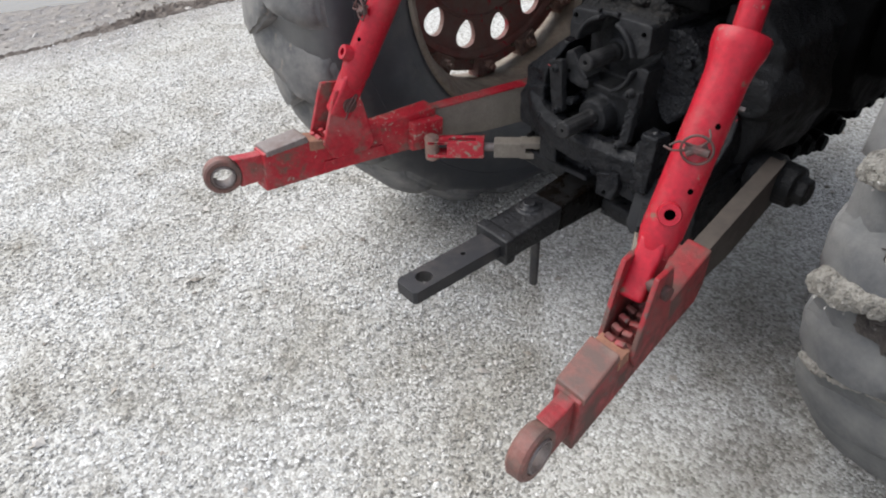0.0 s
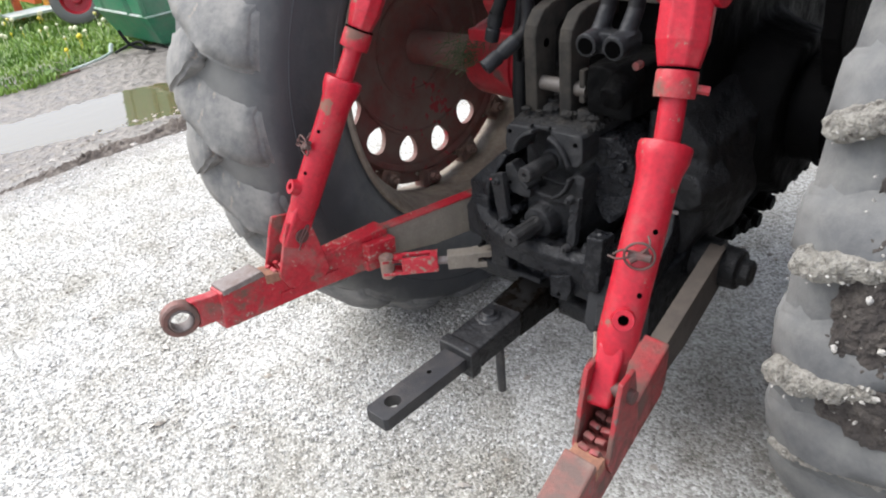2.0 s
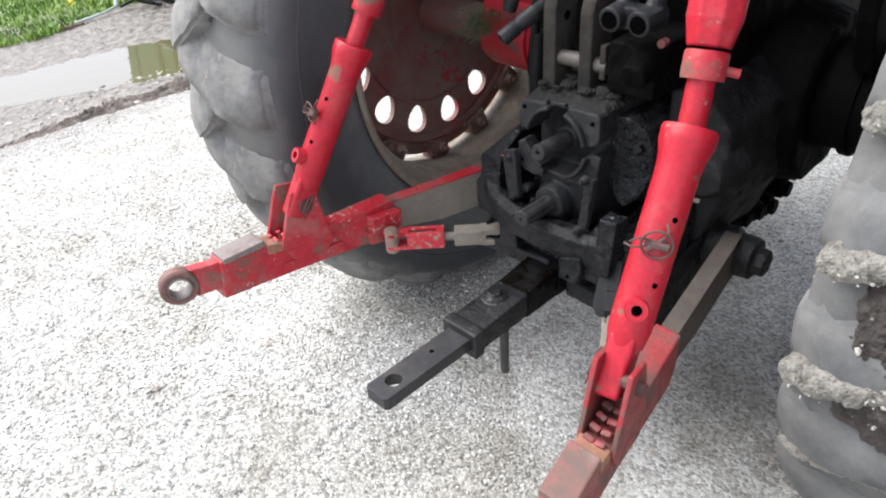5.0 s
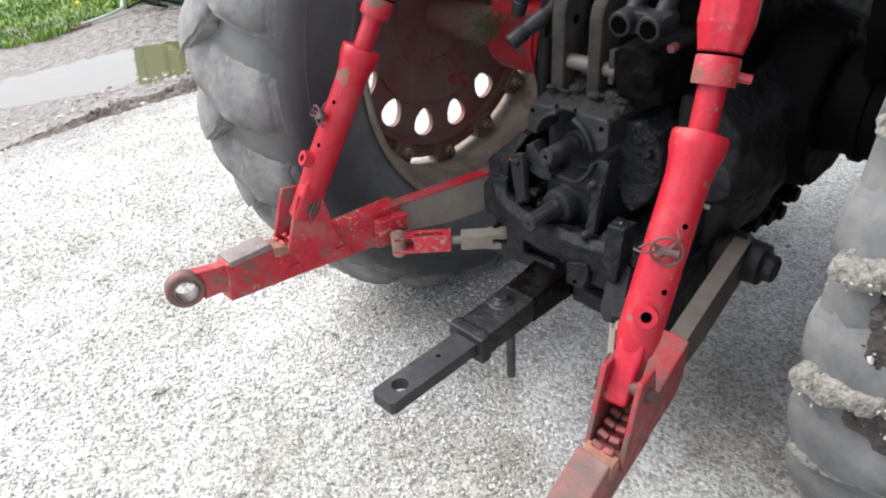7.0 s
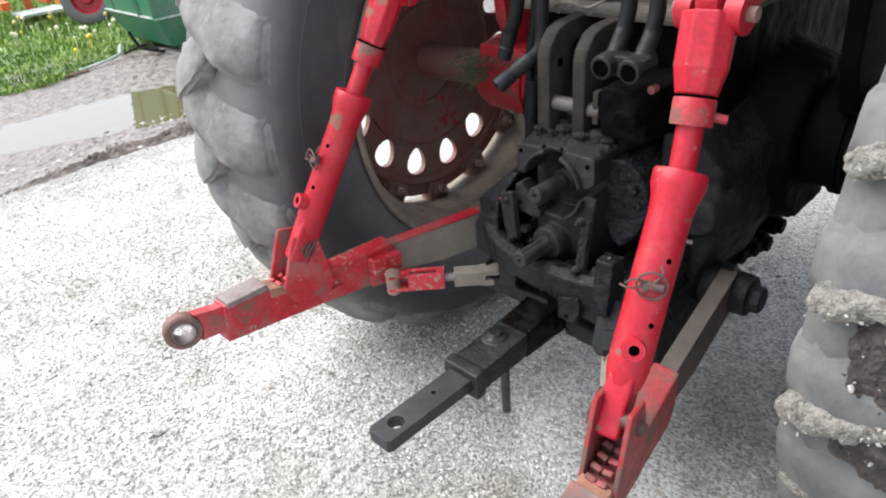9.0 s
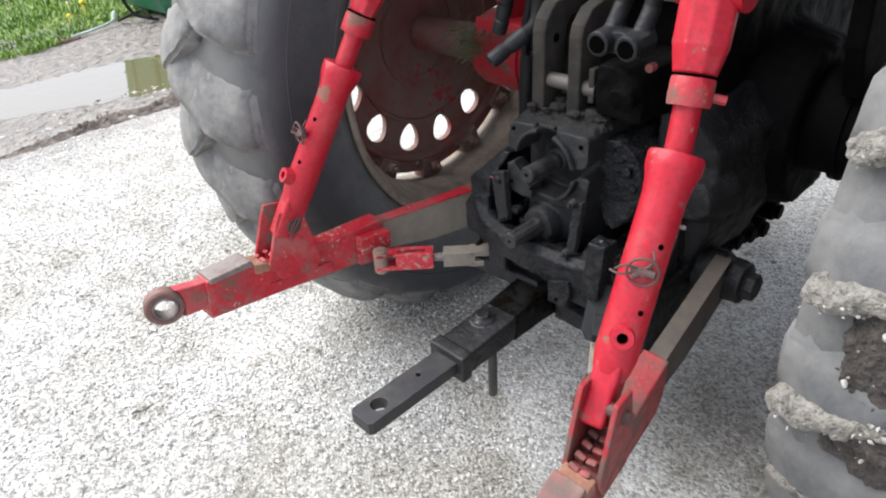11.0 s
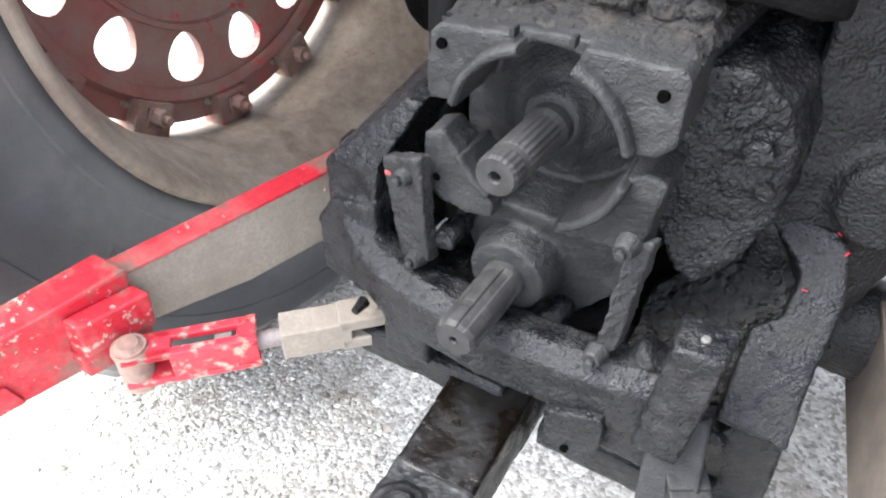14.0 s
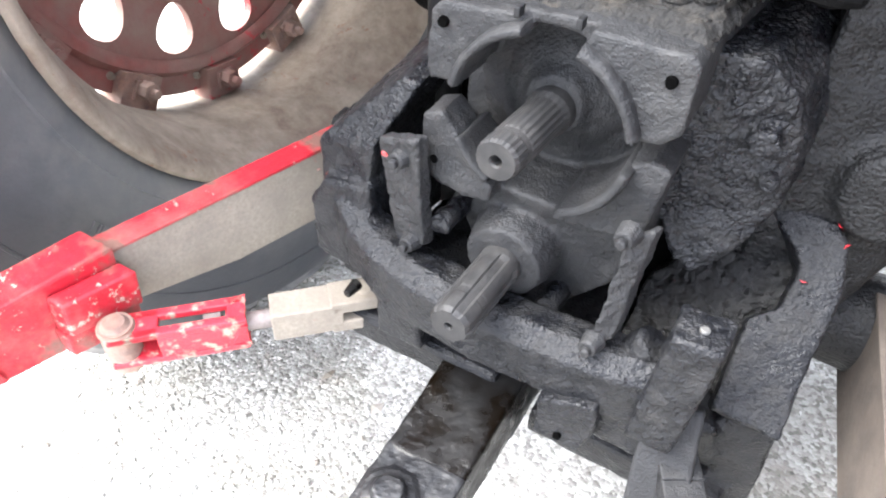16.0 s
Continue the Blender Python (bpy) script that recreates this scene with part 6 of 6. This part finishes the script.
# ---- top link bracket, hoses and couplers ----
def build_top():
    bracket = mat("dusty_bracket_steel", (0.021, 0.019, 0.0165), (0.011, 0.0105, 0.0098), rough=0.85, spec=0.18, scale=16, amount=0.45, bump=0.0012, bump_scale=120,
                  dirt=(0.044, 0.038, 0.030), dirt_scale=12, dirt_amount=0.28)
    prof = [(0.165, 0.955), (0.165, 1.13), (0.172, 1.155), (0.20, 1.185), (0.235, 1.195), (0.36, 1.20), (0.36, 1.15), (0.262, 1.145), (0.245, 1.125), (0.235, 0.955)]
    for x0, x1 in ((-0.075, -0.040), (0.022, 0.055)):
        bm = NB()
        prism(bm, [(x0, y, z) for y, z in prof], [(x1, y, z) for y, z in prof])
        part("top_link_bracket", bm, bracket, tractor, "dusty hooked plate for the top link", bevel=0.006)
    # black plugs in the plates, shade of holes that are not cut
    for x, y, z in ((-0.040, 0.205, 1.11), (0.055, 0.205, 1.11)):
        bm = NB()
        rod(bm, (x - 0.01, y, z), (x + 0.0012, y, z), 0.010, seg=16)
        part("bracket_hole_shade", bm, hole_black, tractor)
    bm = NB()
    rod(bm, (-0.05, 0.19, 1.022), (0.085, 0.19, 1.022), 0.017, seg=18)
    part("cross_pin", bm, mat("bare_tan_pin", (0.060, 0.051, 0.043), (0.030, 0.026, 0.023), rough=0.6, scale=20, amount=0.4), tractor, "tan steel cross pin", smooth=40)
    bm = NB()
    box(bm, (0.070, 0.175, 0.995), (0.084, 0.20, 1.07))
    part("pin_clip", bm, bracket, tractor, bevel=0.003)
    # couplers at the left of the bracket
    for a, b, up in (((-0.135, 0.095, 1.068), (-0.102, 0.170, 1.115), ((-0.102, 0.170, 1.115), (-0.092, 0.20, 1.14), (-0.098, 0.215, 1.22), (-0.105, 0.23, 1.45))),
                     ((-0.198, 0.195, 1.100), (-0.180, 0.20, 1.165), ((-0.180, 0.20, 1.165), (-0.16, 0.205, 1.23), (-0.14, 0.21, 1.45)))):
        a, b = Vector(a), Vector(b)
        d = (b - a).normalized()
        bm = NB()
        L = (b - a).length
        lathe(bm, [(0.010, 0.03), (0.010, 0.0), (0.0165, 0.0), (0.018, 0.004), (0.018, L * 0.42), (0.0155, L * 0.46), (0.0155, L * 0.52), (0.018, L * 0.56), (0.0185, L)], basis_to(a, b), 24)
        cp = part("hose_coupler", bm, coupler_mat, tractor, "grey quick coupler on a hose", smooth=40)
        # black plug inside the coupler, colouring in its depth as shade
        bm = NB()
        rod(bm, a + d * 0.012, a + d * 0.02, 0.0098, seg=16)
        part("coupler_bore_shade", bm, hole_black, cp)
        bm = NB()
        sweep(bm, up, 0.016, 14, 6)
        part("hydraulic_hose", bm, hose_rubber, tractor, "black rubber hose", smooth=60)
    # paired couplers at the right
    bm = NB()
    box(bm, (0.118, 0.122, 1.130), (0.222, 0.165, 1.172))
    for x in (0.137, 0.200):
        rod(bm, (x, 0.098, 1.150), (x, 0.17, 1.156), 0.025, 0.025, 24)
        rod(bm, (x, 0.145, 1.160), (x + 0.004, 0.175, 1.215), 0.019, 0.017, 18)
    ob = part("coupler_block", bm, coupler_mat, tractor, "twin grey hydraulic couplers")
    lumps(ob, 0.003, 0.001, 0.02, 2)
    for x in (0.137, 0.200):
        # black discs over the coupler ends, shade of bores not hollowed
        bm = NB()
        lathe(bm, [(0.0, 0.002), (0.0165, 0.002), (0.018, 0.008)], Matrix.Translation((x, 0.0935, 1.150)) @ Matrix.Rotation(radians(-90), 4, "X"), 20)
        part("coupler_bore_shade", bm, hole_black, ob)
        bm = NB()
        sweep(bm, ((x + 0.003, 0.168, 1.20), (x + 0.004, 0.185, 1.25), (x - 0.004, 0.2, 1.33), (x + 0.01, 0.22, 1.5)), 0.0165, 14, 6)
        part("hydraulic_hose", bm, hose_rubber, tractor, "black rubber hose", smooth=60)
    bm = NB()
    box(bm, (0.10, 0.16, 0.98), (0.21, 0.36, 1.09))
    rod(bm, (0.19, 0.11, 1.04), (0.19, 0.2, 1.08), 0.03, seg=14)
    ob = part("valve_body", bm, case_shade_black, tractor)
    lumps(ob, 0.006, 0.004, 0.03, 3)
    bm = NB()
    rod(bm, (0.222, 0.15, 1.105), (0.222, 0.17, 1.105), 0.009, seg=10)
    part("red_cap", bm, red_shade, tractor, "small red cap", bevel=0.002)
    bm = NB()
    sweep(bm, ((-0.15, 0.24, 1.0), (-0.14, 0.22, 1.1), (-0.13, 0.23, 1.2), (-0.135, 0.25, 1.45)), 0.011, 10, 5)
    part("hydraulic_hose", bm, hose_rubber, tractor, smooth=60)
    bm = NB()
    sweep(bm, ((-0.15, 0.26, 0.62), (-0.155, 0.25, 0.8), (-0.145, 0.235, 0.95), (-0.14, 0.235, 1.05)), 0.02, 12, 5)
    part("hydraulic_hose", bm, hose_rubber, tractor, smooth=60)
    bm = NB()
    sweep(bm, ((-0.10, 0.26, 1.215), (-0.05, 0.24, 1.235), (0.0, 0.25, 1.225), (0.03, 0.27, 1.24)), 0.003, 8, 5)
    sweep(bm, ((-0.08, 0.25, 1.205), (-0.06, 0.26, 1.245), (-0.02, 0.24, 1.24), (-0.0, 0.26, 1.21)), 0.0026, 8, 5)
    part("twine", bm, mat("pale_twine", (0.14, 0.125, 0.10), (0.08, 0.07, 0.06), rough=0.9), tractor, "loop of pale twine")
    # hay caught behind the axle
    bm = NB()
    rng = random.Random(6)
    for i in range(260):
        p = Vector((-0.575 + rng.gauss(0, 0.022), 0.50 + rng.gauss(0, 0.035), 0.945 + rng.gauss(0, 0.03)))
        q = p + Vector((rng.gauss(-0.02, 0.018), rng.gauss(0, 0.02), rng.gauss(-0.012, 0.018)))
        rod(bm, p, q, 0.0010, seg=4)
    tagged(part("caught_hay", bm, hay, tractor, "wisp of greenish hay"), kind="stuff")


build_case()
build_pto()
build_hanger()
build_flecks()
build_drawbar()
build_link(left_x, 1, 0.0, 0.0, red_worn, red_worn, dusty_steel, worn_steel, "red lower link with scuffed paint")
build_link(right_x, -1, -0.015, 0.012, rusty_red, brown_steel, brown_steel, eye_rust, "red lower link stained brown with rust")
build_check_link((-0.365, -0.098, 0.543), (-0.168, 0.098, 0.545), chipped_red, dusty_steel, "red slotted check link with a tan fork")
build_check_link((0.335, -0.125, 0.525), (0.212, 0.080, 0.560), dusty_steel, dusty_black, "dusty slotted check link with a greasy fork")
LEFT_TOP, RIGHT_TOP = (-0.385, 0.02, 1.275), (0.385, 0.03, 1.295)
build_lift_rod((-0.490, -0.283, 0.690), (-0.424, -0.093, 1.055), LEFT_TOP, left_x, 1, "red threaded lift rod")
build_lift_rod((0.443, -0.285, 0.690), (0.408, -0.06, 1.055), RIGHT_TOP, right_x, -1, "red threaded lift rod, chipped paint")
build_lift_arm(LEFT_TOP, -1)
build_lift_arm(RIGHT_TOP, 1)
build_top()


# ---- beyond the puddle ----
def build_green_bin():
    o = thing("green_bin", (-6.2, 2.7, 0), "green painted steel bin standing behind the puddle", "bin")

    def ring(x0, x1, y0, y1, z):
        return [(x1, y0, z), (x0, y0 - 0.02, z), (x0, y1, z), (x1, y1, z)]

    bm = NB()
    prism(bm, ring(-6.66, -5.76, 1.80, 3.7, 0.05), ring(-6.72, -5.63, 1.67, 3.85, 0.33))
    part("bin_base", bm, green_paint, o, bevel=0.01)
    bm = NB()
    prism(bm, ring(-6.72, -5.63, 1.67, 3.85, 0.352), ring(-6.86, -5.50, 1.55, 4.0, 1.5))
    part("bin_wall", bm, green_paint, o, bevel=0.01)
    bm = NB()
    prism(bm, ring(-6.738, -5.612, 1.652, 3.868, 0.333), ring(-6.738, -5.612, 1.652, 3.868, 0.352))
    part("bin_rail", bm, pale_metal, o, "pale worn rail round the bin", bevel=0.006)
    for x in (-6.5, -5.95):
        bm = NB()
        prism(bm, ring(x - 0.02, x + 0.02, 1.66, 1.70, 0.34), ring(x - 0.02, x + 0.02, 1.54, 1.58, 1.48))
        part("bin_rib", bm, green_paint, o, bevel=0.004)
    bm = NB()
    sweep(bm, [(-5.60, 1.64, 0.36), (-5.53, 1.58, 0.9), (-5.49, 1.54, 1.5)], 0.022, 8, 3)
    part("bin_edge", bm, green_paint, o, smooth=60)
    for x in (-6.55, -5.9):
        for y in (1.95, 3.5):
            bm = NB()
            box(bm, (x - 0.05, y - 0.05, -0.01), (x + 0.05, y + 0.05, 0.08))
            part("bin_foot", bm, green_paint, o, bevel=0.005)


def build_pole():
    o = thing("pole", (-6.1, 1.3, 0.02), "pale green weathered pole lying on the mud", "pole")
    bm = NB()
    sweep(bm, ((-5.88, 0.95, 0.02), (-5.92, 1.12, 0.025), (-5.98, 1.28, 0.03), (-6.03, 1.42, 0.05)), 0.012, 10, 5)
    part("pole_shaft", bm, pale_metal, o, smooth=60)
    bm = NB()
    sweep(bm, ((-6.02, 1.40, 0.05), (-6.04, 1.42, 0.09), (-6.05, 1.44, 0.11)), 0.020, 10, 5)
    part("pole_stub", bm, pale_metal, o, smooth=60)
    o = thing("scrap_iron", (-5.9, 1.6, 0.02), "dark bent iron bars lying beside the bin", "scrap iron")
    for pts, r in ((((-6.02, 1.53, 0.22), (-5.97, 1.56, 0.11), (-5.92, 1.60, 0.06), (-5.78, 1.72, 0.02)), 0.016),
                   (((-6.08, 1.46, 0.02), (-5.98, 1.54, 0.07), (-5.90, 1.64, 0.10), (-5.80, 1.66, 0.05)), 0.012)):
        bm = NB()
        sweep(bm, pts, r, 8, 5)
        part("iron_bar", bm, hose_rubber, o, smooth=60)
    o = thing("stick", (-5.82, 0.85, 0.01), "thin dark stick lying at the edge of the grass", "stick")
    bm = NB()
    sweep(bm, ((-5.80, 0.68, 0.008), (-5.82, 0.85, 0.014), (-5.85, 1.02, 0.010)), 0.012, 8, 5)
    part("stick_stem", bm, rust, o, smooth=60)


def build_implement():
    o = thing("spare_wheel", (-8.0, 1.93, 0), "small farm implement wheel with a red hub in the grass", "wheel")
    c = Matrix.Translation((-8.0, 1.93, 0.285)) @ Matrix.Rotation(radians(-28), 4, "Z") @ Matrix.Rotation(radians(-14), 4, "Y") @ Matrix.Scale(1.02, 4) @ TURN_X
    bm = NB()
    lathe(bm, [(0.17, -0.07), (0.23, -0.085), (0.275, -0.06), (0.285, 0), (0.275, 0.06), (0.23, 0.085), (0.17, 0.07), (0.16, 0), (0.17, -0.07)], c, 40)
    part("implement_tyre", bm, rubber, o, smooth=50)
    bm = NB()
    lathe(bm, [(0.17, 0.06), (0.175, 0.07), (0.15, 0.05), (0.14, 0.01), (0.06, 0.0), (0.05, 0.05), (0.0, 0.055)], c, 32)
    lathe(bm, [(0.17, -0.06), (0.14, -0.01), (0.06, -0.02), (0.0, -0.02)], c, 32)
    part("implement_rim", bm, red_paint, o, smooth=40)
    o = thing("farm_implement", (-9.1, 1.0, 0), "orange-red implement frame in the grass", "farm implement")
    bm = NB()
    box(bm, (-9.2, -0.6, 0.30), (-9.05, 1.95, 0.40))
    box(bm, (-9.6, 1.2, 0.22), (-8.7, 1.3, 0.31))
    box(bm, (-8.9, 1.5, 0.31), (-8.05, 1.58, 0.39))
    part("frame_beam", bm, fork_paint, o, bevel=0.01)
    bm = NB()
    rod(bm, (-9.0, 1.95, 0.10), (-9.0, 1.95, 0.26), 0.09, 0.07, 16)
    part("hub_cap", bm, mat("amber_plastic", (0.6, 0.28, 0.03), (0.4, 0.15, 0.02), rough=0.4, scale=5), o, smooth=40)
    bm = NB()
    box(bm, (-9.0, 1.35, 0.12), (-8.6, 1.9, 0.15))
    part("cover_plate", bm, pale_metal, o, "pale sheet-metal plate", bevel=0.004)
    bm = NB()
    for y in (-0.5, 1.6):
        box(bm, (-9.16, y - 0.04, -0.01), (-9.09, y + 0.04, 0.31))
    part("frame_leg", bm, fork_paint, o, bevel=0.005)


build_green_bin()
build_pole()
build_implement()

# ---- loose gravel ----
LIME = [(0.205, 0.200, 0.182), (0.355, 0.347, 0.322), (0.455, 0.449, 0.422), (0.525, 0.521, 0.497), (0.73, 0.728, 0.706)]
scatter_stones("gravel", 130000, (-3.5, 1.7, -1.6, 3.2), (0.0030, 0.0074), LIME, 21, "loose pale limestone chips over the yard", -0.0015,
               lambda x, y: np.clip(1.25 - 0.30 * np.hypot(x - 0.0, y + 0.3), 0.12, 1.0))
scatter_stones("earth_stones", 700, (-4.05, -3.55, -2.0, 3.0), (0.01, 0.03), [(0.12, 0.1, 0.09), (0.26, 0.24, 0.21), (0.38, 0.36, 0.33)], 22, "scattered stones in wet earth", -0.01)

scatter_stones("loose_stones", 420, (-2.6, 1.5, -1.4, 2.6), (0.009, 0.017), [(0.17, 0.15, 0.13), (0.34, 0.31, 0.27), (0.45, 0.43, 0.40), (0.58, 0.57, 0.54)], 23, "larger loose stones on the gravel", -0.001)
